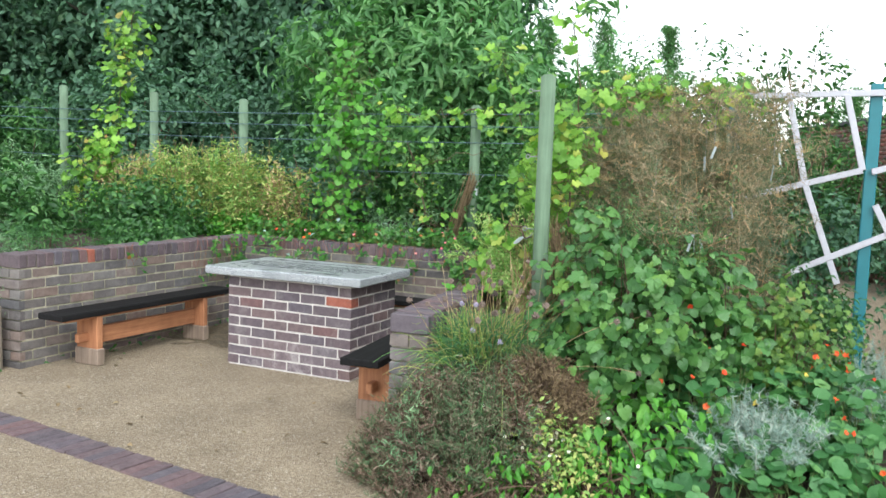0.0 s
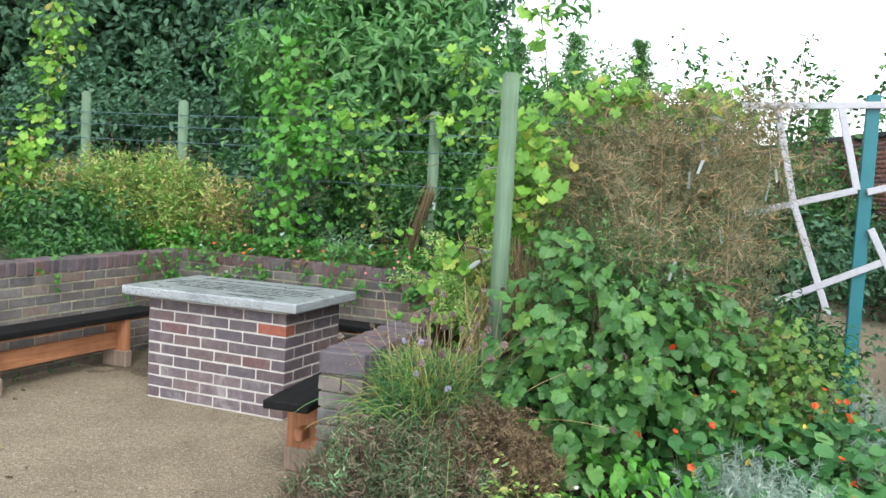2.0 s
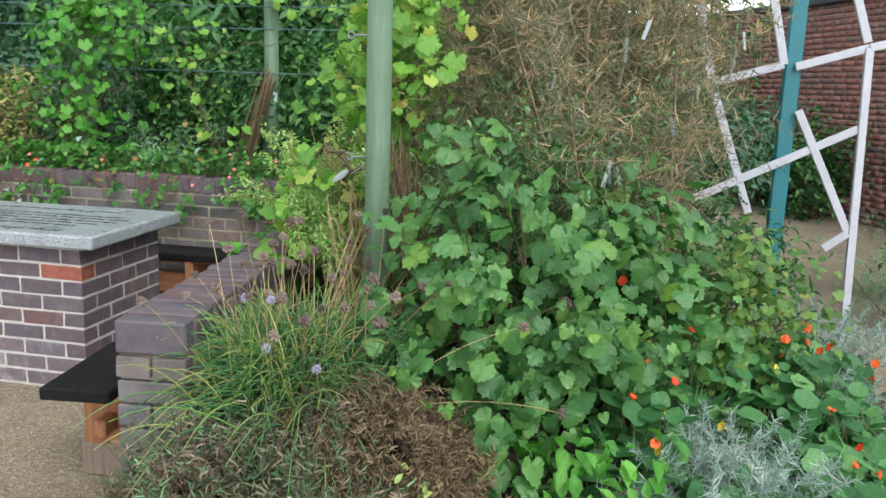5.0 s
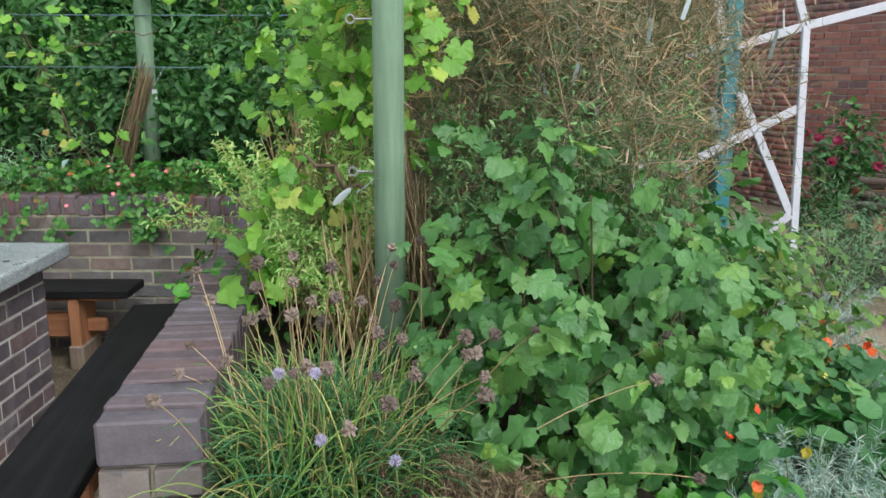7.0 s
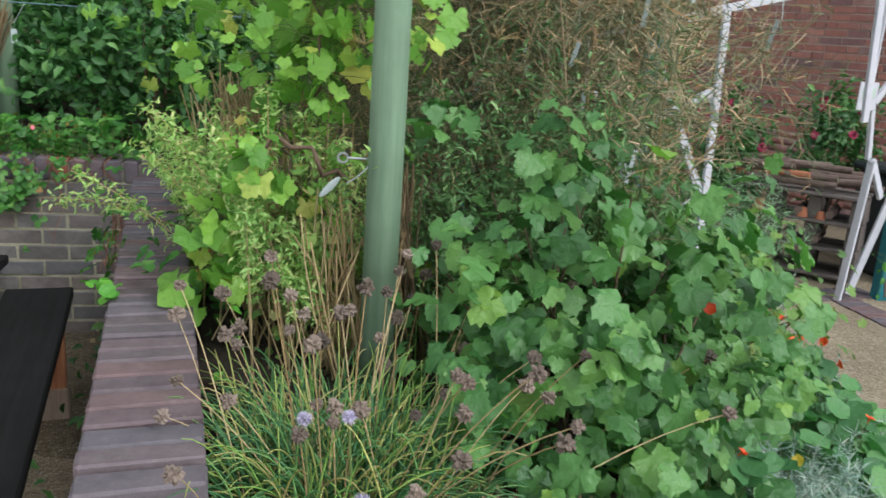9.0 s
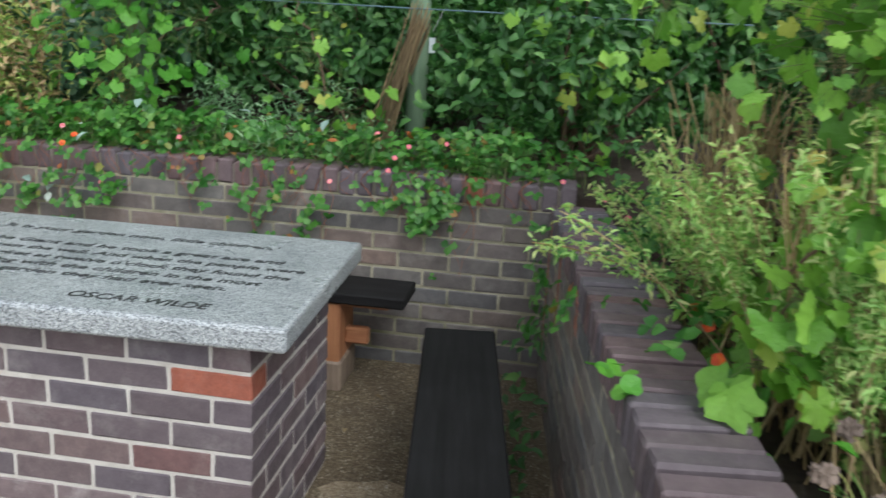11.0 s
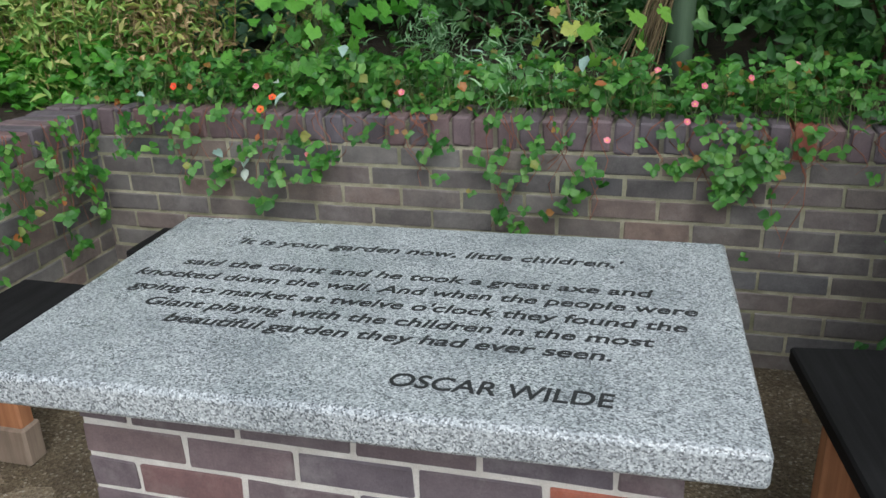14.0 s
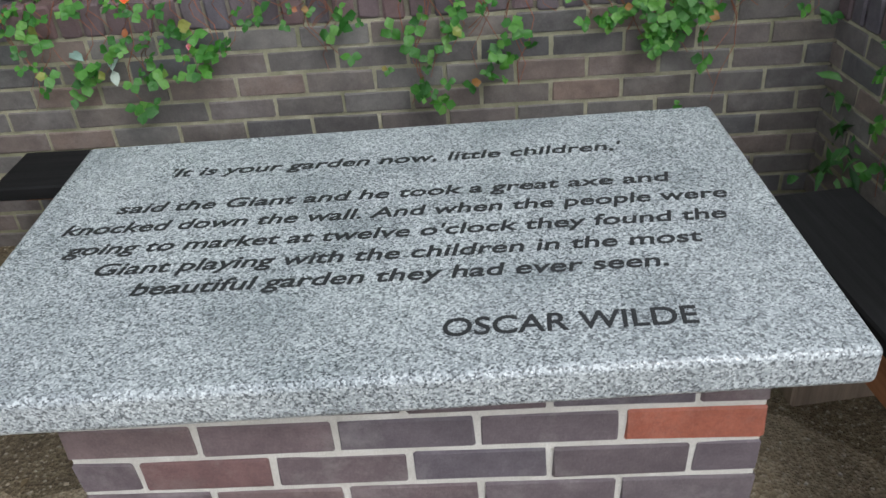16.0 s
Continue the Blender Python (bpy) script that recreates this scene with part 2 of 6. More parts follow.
def soil_material():
    m = Nodes("dark_soil")
    where = m.world_place()
    c = m.ramp(m.noise(where, 25, 7, 0.7), [(0.25, (0.018, 0.013, 0.009)), (0.75, (0.07, 0.05, 0.034))])
    m.colour(c)
    m.rough(0.98)
    m.bump(m.noise(where, 40, 7, 0.75), 1.0, 0.02)
    return m.mat


SOIL = soil_material()
L_STRAWB = leaf_material("strawberry_leaf", [(0.0, (0.027, 0.1, 0.017)), (0.4, (0.052, 0.155, 0.024)), (0.8, (0.1, 0.225, 0.038)), (0.96, (0.17, 0.28, 0.07)), (1.0, (0.4, 0.12, 0.04))], 0.42)
L_VINE = leaf_material("vine_leaf", [(0.0, (0.13, 0.25, 0.04)), (0.5, (0.25, 0.4, 0.065)), (0.85, (0.36, 0.49, 0.085)), (0.975, (0.54, 0.54, 0.13)), (1.0, (0.4, 0.22, 0.08))], 0.45, 0.4)
L_CURRANT = leaf_material("currant_leaf", [(0.0, (0.05, 0.122, 0.036)), (0.45, (0.094, 0.194, 0.057)), (0.8, (0.15, 0.262, 0.076)), (0.97, (0.18, 0.29, 0.075)), (1.0, (0.26, 0.34, 0.06))], 0.4)
L_NAST = leaf_material("nasturtium_leaf", [(0.0, (0.045, 0.13, 0.045)), (0.5, (0.08, 0.19, 0.065)), (0.9, (0.135, 0.265, 0.095)), (1.0, (0.21, 0.33, 0.12))], 0.5)
L_LIME = leaf_material("bright_leaf", [(0.0, (0.06, 0.19, 0.02)), (0.5, (0.1, 0.27, 0.03)), (1.0, (0.17, 0.35, 0.05))], 0.45)
L_YELLOW = leaf_material("yellowing_leaf", [(0.0, (0.17, 0.28, 0.07)), (0.4, (0.32, 0.41, 0.11)), (0.85, (0.52, 0.54, 0.19)), (1.0, (0.55, 0.46, 0.22))], 0.55)
L_DARK = leaf_material("dark_evergreen_leaf", [(0.0, (0.05, 0.1, 0.068)), (0.5, (0.09, 0.16, 0.104)), (0.9, (0.135, 0.22, 0.138)), (1.0, (0.16, 0.22, 0.14))], 0.62, 0.3)
L_MID = leaf_material("shrub_leaf", [(0.0, (0.03, 0.085, 0.025)), (0.5, (0.06, 0.14, 0.042)), (0.9, (0.11, 0.21, 0.062)), (1.0, (0.18, 0.28, 0.09))], 0.45)
L_GOOSE = leaf_material("gooseberry_leaf", [(0.0, (0.07, 0.13, 0.03)), (0.5, (0.13, 0.205, 0.045)), (0.9, (0.21, 0.28, 0.06)), (1.0, (0.34, 0.36, 0.09))], 0.5)
L_BUSH = leaf_material("butterfly_bush_leaf", [(0.0, (0.075, 0.165, 0.06)), (0.5, (0.125, 0.24, 0.09)), (0.9, (0.185, 0.31, 0.12)), (1.0, (0.24, 0.32, 0.14))], 0.5)
L_SILVER = leaf_material("silver_leaf", [(0.0, (0.24, 0.275, 0.275)), (0.5, (0.35, 0.385, 0.385)), (1.0, (0.48, 0.51, 0.5))], 0.8, 0.15)
L_PALE = leaf_material("pale_seeding_leaf", [(0.0, (0.28, 0.4, 0.12)), (0.5, (0.5, 0.58, 0.22)), (1.0, (0.68, 0.68, 0.34))], 0.6, 0.4)
L_SAGE = leaf_material("grey_green_leaf", [(0.0, (0.12, 0.19, 0.1)), (0.5, (0.2, 0.28, 0.16)), (1.0, (0.32, 0.4, 0.24))], 0.7, 0.15)
L_MUG = leaf_material("mugwort_leaf", [(0.0, (0.085, 0.15, 0.06)), (0.5, (0.14, 0.22, 0.085)), (0.9, (0.22, 0.3, 0.13)), (1.0, (0.34, 0.38, 0.18))], 0.75, 0.2)
L_HEATH = leaf_material("heath_leaf", [(0.0, (0.055, 0.1, 0.045)), (0.4, (0.1, 0.15, 0.07)), (0.7, (0.17, 0.17, 0.105)), (1.0, (0.3, 0.26, 0.2))], 0.85, 0.1)
L_PINKHEATH = leaf_material("faded_heather", [(0.0, (0.1, 0.095, 0.06)), (0.5, (0.2, 0.135, 0.1)), (1.0, (0.36, 0.26, 0.23))], 0.85, 0.1)
L_BROWN = leaf_material("dead_brown_sprig", [(0.0, (0.1, 0.075, 0.045)), (0.5, (0.2, 0.14, 0.085)), (1.0, (0.32, 0.24, 0.14))], 0.9, 0.1)
L_FENNEL = leaf_material("dying_fennel", [(0.0, (0.09, 0.12, 0.06)), (0.4, (0.18, 0.19, 0.115)), (0.7, (0.33, 0.26, 0.18)), (0.92, (0.5, 0.36, 0.26)), (1.0, (0.6, 0.34, 0.17))], 0.85, 0.15)
L_CHIVE = leaf_material("chive_blade", [(0.0, (0.055, 0.14, 0.06)), (0.5, (0.1, 0.21, 0.085)), (0.8, (0.2, 0.3, 0.1)), (0.93, (0.42, 0.4, 0.15)), (1.0, (0.5, 0.42, 0.2))], 0.5, 0.2)
L_DRY = leaf_material("dry_stalk", [(0.0, (0.3, 0.2, 0.1)), (0.5, (0.43, 0.32, 0.18)), (1.0, (0.55, 0.43, 0.26))], 0.85, 0.1)
P_RED = leaf_material("orange_red_petal", [(0.0, (0.75, 0.05, 0.015)), (0.6, (0.85, 0.11, 0.02)), (1.0, (0.85, 0.2, 0.03))], 0.5, 0.25, 0.3)
P_YELLOW = leaf_material("yellow_petal", [(0.0, (0.85, 0.62, 0.06)), (1.0, (0.9, 0.72, 0.16))], 0.5, 0.25, 0.3)
P_PINK = leaf_material("pink_petal", [(0.0, (0.75, 0.14, 0.25)), (1.0, (0.85, 0.3, 0.36))], 0.5, 0.25, 0.3)
P_ROSE = leaf_material("crimson_petal", [(0.0, (0.2, 0.008, 0.04)), (1.0, (0.34, 0.02, 0.08))], 0.5, 0.2, 0.3)
P_WHITE = leaf_material("white_petal", [(0.0, (0.8, 0.8, 0.76)), (1.0, (0.88, 0.88, 0.85))], 0.5, 0.25, 0.2)
P_LILAC = leaf_material("lilac_floret", [(0.0, (0.48, 0.42, 0.66)), (1.0, (0.62, 0.56, 0.78))], 0.6, 0.2, 0.3)
SEED = leaf_material("dry_seed_head", [(0.0, (0.09, 0.07, 0.06)), (0.5, (0.17, 0.13, 0.11)), (1.0, (0.27, 0.21, 0.18))], 0.9, 0.05, 0.4)

# ---- helpers for building ----


def part(name, bm, material, parent=None, label=""):
    """Links a bmesh, or a mesh, as one object under a thing."""
    if isinstance(bm, bmesh.types.BMesh):
        me = bpy.data.meshes.new(name)
        bm.to_mesh(me)
        bm.free()
    else:
        me = bm
    if material and not me.materials:
        me.materials.append(material)
    ob = new(name, me)
    if parent:
        ob.parent = parent
    if label:
        tagged(ob, label)
    return ob


def thing(name, at, label, category, group="", kind=""):
    ob = new(name)
    ob.location = at
    ob.empty_display_size = 0.1
    return tagged(ob, label, category, group, kind)


def box(size, at=(0, 0, 0), bevel=0.0, jitter=0.0, bm=None, turn=None):
    out = bmesh.new() if bm is None else bm
    m = Matrix.Translation(at) @ (turn or Matrix()) @ Matrix.Diagonal((*size, 1))
    made = bmesh.ops.create_cube(out, size=1, matrix=m)["verts"]
    if bevel:
        edges = list({e for v in made for e in v.link_edges})
        made = bmesh.ops.bevel(out, geom=edges, offset=bevel, segments=1, affect="EDGES")["verts"]
    if jitter:
        for v in made:
            v.co += Vector([random.uniform(-jitter, jitter) for _ in range(3)])
    return out


def cylinder(r0, r1, a, b, sides=12, bm=None):
    out = bmesh.new() if bm is None else bm
    a, b = Vector(a), Vector(b)
    turn = (b - a).to_track_quat("Z", "Y").to_matrix().to_4x4()
    bmesh.ops.create_cone(out, cap_ends=True, segments=sides, radius1=r0, radius2=r1, depth=(b - a).length, matrix=Matrix.Translation((a + b) / 2) @ turn)
    return out


def mesh_of(name, verts, faces, smooth=False):
    """A mesh from arrays of corners and of triangles (or quads)."""
    me = bpy.data.meshes.new(name)
    verts, faces = np.asarray(verts, np.float32), np.asarray(faces, np.int32)
    n, k = faces.shape
    me.vertices.add(len(verts))
    me.vertices.foreach_set("co", verts.ravel())
    me.loops.add(n * k)
    me.loops.foreach_set("vertex_index", faces.ravel())
    me.polygons.add(n)
    me.polygons.foreach_set("loop_start", np.arange(0, n * k, k, dtype=np.int32))
    if smooth:
        me.polygons.foreach_set("use_smooth", np.ones(n, bool))
    me.update(calc_edges=True)
    me.validate()
    return me


rng = np.random.default_rng(7)


def unit(v):
    return v / np.maximum(np.linalg.norm(v, axis=-1, keepdims=True), 1e-9)


def fan(outline, centre, droop=0.0):
    """A leaf as a fan of triangles; droop bends it away from its middle."""
    pts = [centre, *outline]
    v = np.array([(x, y, -droop * ((x - centre[0]) ** 2 + (y - centre[1]) ** 2)) for x, y in pts])
    n = len(outline)
    return v, np.array([(0, 1 + i, 1 + (i + 1) % n) for i in range(n)])


def oval_leaf(width=0.5, fold=0.12, curl=0.25):
    w = width / 2
    v = np.array([(0, 0, 0), (w * 0.8, 0.28, fold), (0, 0.3, 0), (-w * 0.8, 0.28, fold), (w, 0.6, fold * 0.8), (0, 0.62, -curl * 0.3), (-w, 0.6, fold * 0.8), (0, 1, -curl)])
    return v, np.array([(0, 1, 2), (0, 2, 3), (1, 4, 5), (1, 5, 2), (2, 5, 6), (2, 6, 3), (4, 7, 5), (5, 7, 6)])


def lobed_leaf(lobes=5, depth=0.2, points=28, droop=0.5):
    out = []
    for i in range(points):
        a = -math.pi / 2 + 2 * math.pi * (i + 0.5) / points
        r = 0.5 * (1 - depth * 0.5 + depth * 0.5 * math.cos(lobes * (a - math.pi / 2)))
        r *= 1 + 0.06 * (-1) ** i
        if i in (0, points - 1):
            r *= 0.45
        out.append((r * math.cos(a), 0.42 + r * math.sin(a)))
    v, f = fan(out, (0, 0.3), droop)
    v[:, 2] += 0.28 * np.abs(v[:, 0]) + 0.03 * np.cos(5 * np.arctan2(v[:, 0], v[:, 1] - 0.3))
    return v, f


def round_leaf(points=12, droop=-0.35):
    out = [(0.5 * (1 + 0.05 * (-1) ** i) * math.cos(2 * math.pi * i / points), 0.5 * math.sin(2 * math.pi * i / points)) for i in range(points)]
    return fan(out, (0, 0.0), droop)


def trefoil_leaf():
    v0, f0 = oval_leaf(0.86, 0.1, 0.12)
    vs, fs = [], []
    for k, a in enumerate((0, 1.75, -1.75)):
        c, s = math.cos(a), math.sin(a)
        v = v0 * 0.55
        v = np.stack([v[:, 0] * c - v[:, 1] * s, v[:, 0] * s + v[:, 1] * c, v[:, 2]], 1)
        vs.append(v)
        fs.append(f0 + 8 * k)
    return np.concatenate(vs), np.concatenate(fs)


def spike_leaf(width=0.14, bend=0.2):
    return np.array([(-width / 2, 0, 0), (width / 2, 0, 0), (width * 0.4, 0.55, bend * 0.3), (-width * 0.4, 0.55, bend * 0.3), (0, 1, -bend)]), np.array([(0, 1, 2), (0, 2, 3), (3, 2, 4)])


def flower_shape(petals=5, droop=-0.6):
    out = []
    for i in range(petals * 3):
        a = 2 * math.pi * i / (petals * 3)
        out.append(((0.47, 0.5, 0.42)[i % 3] * math.cos(a), (0.47, 0.5, 0.42)[i % 3] * math.sin(a)))
    return fan(out, (0, 0), droop)


THREAD = spike_leaf(0.05, 0.15)
OVAL, LOBED, ROUND, TREFOIL, SPIKE, NEEDLE, FLOWER = oval_leaf(), lobed_leaf(), round_leaf(), trefoil_leaf(), spike_leaf(), spike_leaf(0.07, 0.1), flower_shape()
LONG = oval_leaf(0.3, 0.08, 0.35)
CURRANT = lobed_leaf(3, 0.2, 26, 0.9)


def leaf_mesh(name, shape, places, facing, sizes, heading=None):
    """Many leaves in one mesh: each at its place, its face turned to facing, its tip to heading or any way."""
    v0, f0 = shape
    n = len(places)
    up = unit(facing)
    way = rng.normal(size=(n, 3)) if heading is None else heading + rng.normal(size=(n, 3)) * 0.25
    tip = unit(way - up * np.sum(way * up, 1, keepdims=True))
    side = np.cross(tip, up)
    s = np.asarray(sizes).reshape(-1, 1, 1)
    verts = places[:, None, :] + s * (v0[None, :, 0:1] * side[:, None] + v0[None, :, 1:2] * tip[:, None] + v0[None, :, 2:3] * up[:, None])
    faces = f0[None] + (np.arange(n) * len(v0))[:, None, None]
    return mesh_of(name, verts.reshape(-1, 3), faces.reshape(-1, 3))


def tube_mesh(name, paths, radius, taper=0.4, sides=4):
    """Stems: paths is an array of n ways of s points each."""
    paths = np.asarray(paths, float)
    n, s, _ = paths.shape
    along = unit(np.gradient(paths, axis=1))
    ref = np.where(np.abs(along[..., 2:3]) > 0.9, np.array([1.0, 0, 0]), np.array([0, 0, 1.0]))
    a = unit(np.cross(along, ref))
    b = np.cross(along, a)
    r = np.asarray(radius).reshape(-1, 1, 1, 1) * np.linspace(1, taper, s).reshape(1, -1, 1, 1)
    ang = (np.arange(sides) * 2 * np.pi / sides).reshape(1, 1, -1, 1)
    ring = paths[:, :, None] + r * (np.cos(ang) * a[:, :, None] + np.sin(ang) * b[:, :, None])
    idx = np.arange(n * s * sides).reshape(n, s, sides)
    q = np.stack([idx[:, :-1], np.roll(idx, -1, 2)[:, :-1], np.roll(idx, -1, 2)[:, 1:], idx[:, 1:]], -1)
    return mesh_of(name, ring.reshape(-1, 3), q.reshape(-1, 4), True)


def arcs(base, lean, length, fall=0.3, points=6):
    """Ways that start at base, head along lean and sink by fall of their length."""
    t = np.linspace(0, 1, points).reshape(1, -1, 1)
    length = np.asarray(length).reshape(-1, 1, 1)
    ways = base[:, None] + unit(lean)[:, None] * t * length
    ways[..., 2] -= (fall * length[..., 0] * t[..., 0] ** 2.2)
    return ways


def in_ball(n, centre, radii, shell=0.0):
    d = unit(rng.normal(size=(n, 3)))
    r = (shell ** 3 + (1 - shell ** 3) * rng.random((n, 1))) ** (1 / 3)
    return np.array(centre) + d * r * np.array(radii), d


def clumps(n_clumps, per, centre, radii, clump, shell=0.55, flat=1.0):
    """Places for leaves in clumps that fill an uneven ball: places and outward directions."""
    c, d = in_ball(n_clumps, (0, 0, 0), radii, shell)
    c *= (1 + 0.18 * rng.normal(size=(n_clumps, 1)))
    sizes = clump * rng.uniform(0.6, 1.4, (n_clumps, 1))
    p = c[:, None] + rng.normal(size=(n_clumps, per, 3)) * sizes[:, None] * np.array([1, 1, flat]) * 0.55
    out = unit(np.repeat(d, per, 0) * 0.7 + rng.normal(size=(n_clumps * per, 3)) * 0.55 + np.array([0, 0, 0.45]))
    return p.reshape(-1, 3) + np.array(centre), out, c + np.array(centre)


def leaf_objects(name, parent, shape, material, places, facing, sizes, heading=None, variants=4, label=""):
    """Leaves that can be picked apart: an object each, on a few shared meshes."""
    v0, f0 = shape
    meshes = []
    for k in range(variants):
        bend = v0 + rng.normal(size=v0.shape) * 0.03
        me = mesh_of(name, bend, f0)
        me.materials.append(material)
        meshes.append(me)
    inv = Vector(parent.location)
    for i in range(len(places)):
        z = Vector(facing[i]).normalized()
        y = Vector(heading[i] if heading is not None else rng.normal(size=3))
        y = (y - z * y.dot(z)).normalized()
        x = y.cross(z)
        m = Matrix((x, y, z)).transposed().to_4x4()
        ob = new(name, meshes[i % variants])
        ob.parent = parent
        ob.matrix_local = Matrix.Translation(Vector(places[i]) - inv) @ m @ Matrix.Scale(float(sizes[i]), 4)


def local(mesh_or_places, parent):
    """Shifts places of the world into a thing's own space."""
    return mesh_or_places - np.array(parent.location)


def fill(parent, name, shape, material, places, facing, sizes, heading=None, label=""):
    ob = part(name, leaf_mesh(name, shape, local(places, parent), facing, sizes, heading), material, parent, label)
    ob["kind"] = "stuff"
    return ob


def stems(parent, name, paths, radius, material, taper=0.4, sides=4, label=""):
    ob = part(name, tube_mesh(name, np.asarray(paths) - np.array(parent.location), radius, taper, sides), material, parent, label)
    ob["kind"] = "stuff"
    return ob

# ---- ground and beds ----
WALL_TOP, LEFT_TOP, BACK_TOP = 0.785, 0.845, 0.858  # the back wall stands a course higher
LEFT_X, BACK_Y = -2.22, 1.575
SKEW = math.atan2(-0.108, 1.0)  # the right-hand wall runs a little askew


def right_x(y):
    """x of the inner face of the right-hand wall."""
    return 0.985 - 0.108 * (y + 1.21)


bm = bmesh.new()
bmesh.ops.create_grid(bm, x_segments=60, y_segments=60, size=150)
ground = tagged(part("ground", bm, GRAVEL), "pale golden gravel path and ground", "ground", kind="structure")


def bed_height(x, y):
    """The soil: level behind the low walls, sinking to the path elsewhere."""
    if y > BACK_Y or x < LEFT_X:
        d = max(0.0, y - BACK_Y)
        return (0.78 + 0.08 * min(d, 3)) * max(0.0, min(1.0, (3.3 - x) / 1.6))
    front = (y + 1.75 - 0.38 * max(0, x - 1.0)) / 0.9  # 0 at the front edge of the bed
    side = (3.95 - 0.1 * abs(y) - x) / 1.9
    f = max(0.0, min(1.0, front)) * max(0.0, min(1.0, side))
    return -0.05 + 0.66 * (f ** 0.7)


def soil_sheet(name, inside, x0, x1, y0, y1, step, label):
    nx, ny = int((x1 - x0) / step) + 1, int((y1 - y0) / step) + 1
    vs, fs, ids = [], [], {}
    for i in range(nx):
        for j in range(ny):
            x, y = x0 + i * step, y0 + j * step
            ids[i, j] = len(vs)
            z = bed_height(x, y) + 0.03 * noise.noise((x * 5, y * 5, 0)) if inside(x, y) else -0.06
            vs.append((x, y, z))
    for i in range(nx - 1):
        for j in range(ny - 1):
            q = [ids[i, j], ids[i + 1, j], ids[i + 1, j + 1], ids[i, j + 1]]
            if any(vs[k][2] > -0.059 for k in q):
                fs.append(q)
    return tagged(part(name, mesh_of(name, vs, fs, True), SOIL), label, "soil", kind="structure")


soil_sheet("ground_bed_front", lambda x, y: x > right_x(y) + 0.2 and y < 2.0 and y > -1.8 + 0.38 * max(0, x - 1) and x < 3.95, 0.7, 4.1, -2.0, 2.1, 0.1, "dark soil of the raised herb bed")
soil_sheet("ground_bed_back", lambda x, y: (y > BACK_Y + 0.11 or x < LEFT_X - 0.11) and x < 3.2, -12.0, 3.4, -0.9, 9.0, 0.1, "dark soil of the bed behind the low walls")

# Darker brown ground piece behind the plinth, sinking away towards its front edge.
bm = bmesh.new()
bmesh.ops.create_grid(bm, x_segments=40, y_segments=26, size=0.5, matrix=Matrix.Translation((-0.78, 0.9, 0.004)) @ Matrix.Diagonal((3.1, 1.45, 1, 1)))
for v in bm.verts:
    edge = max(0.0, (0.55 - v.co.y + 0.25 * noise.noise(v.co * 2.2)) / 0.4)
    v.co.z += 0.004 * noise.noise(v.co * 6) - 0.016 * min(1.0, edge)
tagged(part("ground_alcove", bm, EARTH), "darker brown earth and grit between the benches", "ground", kind="structure")

# ---- brickwork ----
BRICK_L, BRICK_H, BRICK_W = 0.215, 0.065, 0.1025
JOINT, COURSE = 0.010, 0.0763


def brick_mesh(size, material, count=5, bevel=0.0035):
    out = []
    for _ in range(count):
        me = bpy.data.meshes.new("brick")
        b = box(size, bevel=bevel, jitter=0.0021)
        b.to_mesh(me)
        b.free()
        me.materials.append(material)
        out.append(me)
    return out


def lay(parent, meshes, places, rz=0.0, rx=0.0):
    for i, p in enumerate(places):
        ob = new("brick", meshes[random.randrange(len(meshes))])
        ob.parent = parent
        ob.matrix_local = pose(*p, rx + random.uniform(-0.25, 0.25), random.uniform(-0.3, 0.3), math.degrees(rz) + random.uniform(-0.3, 0.3))


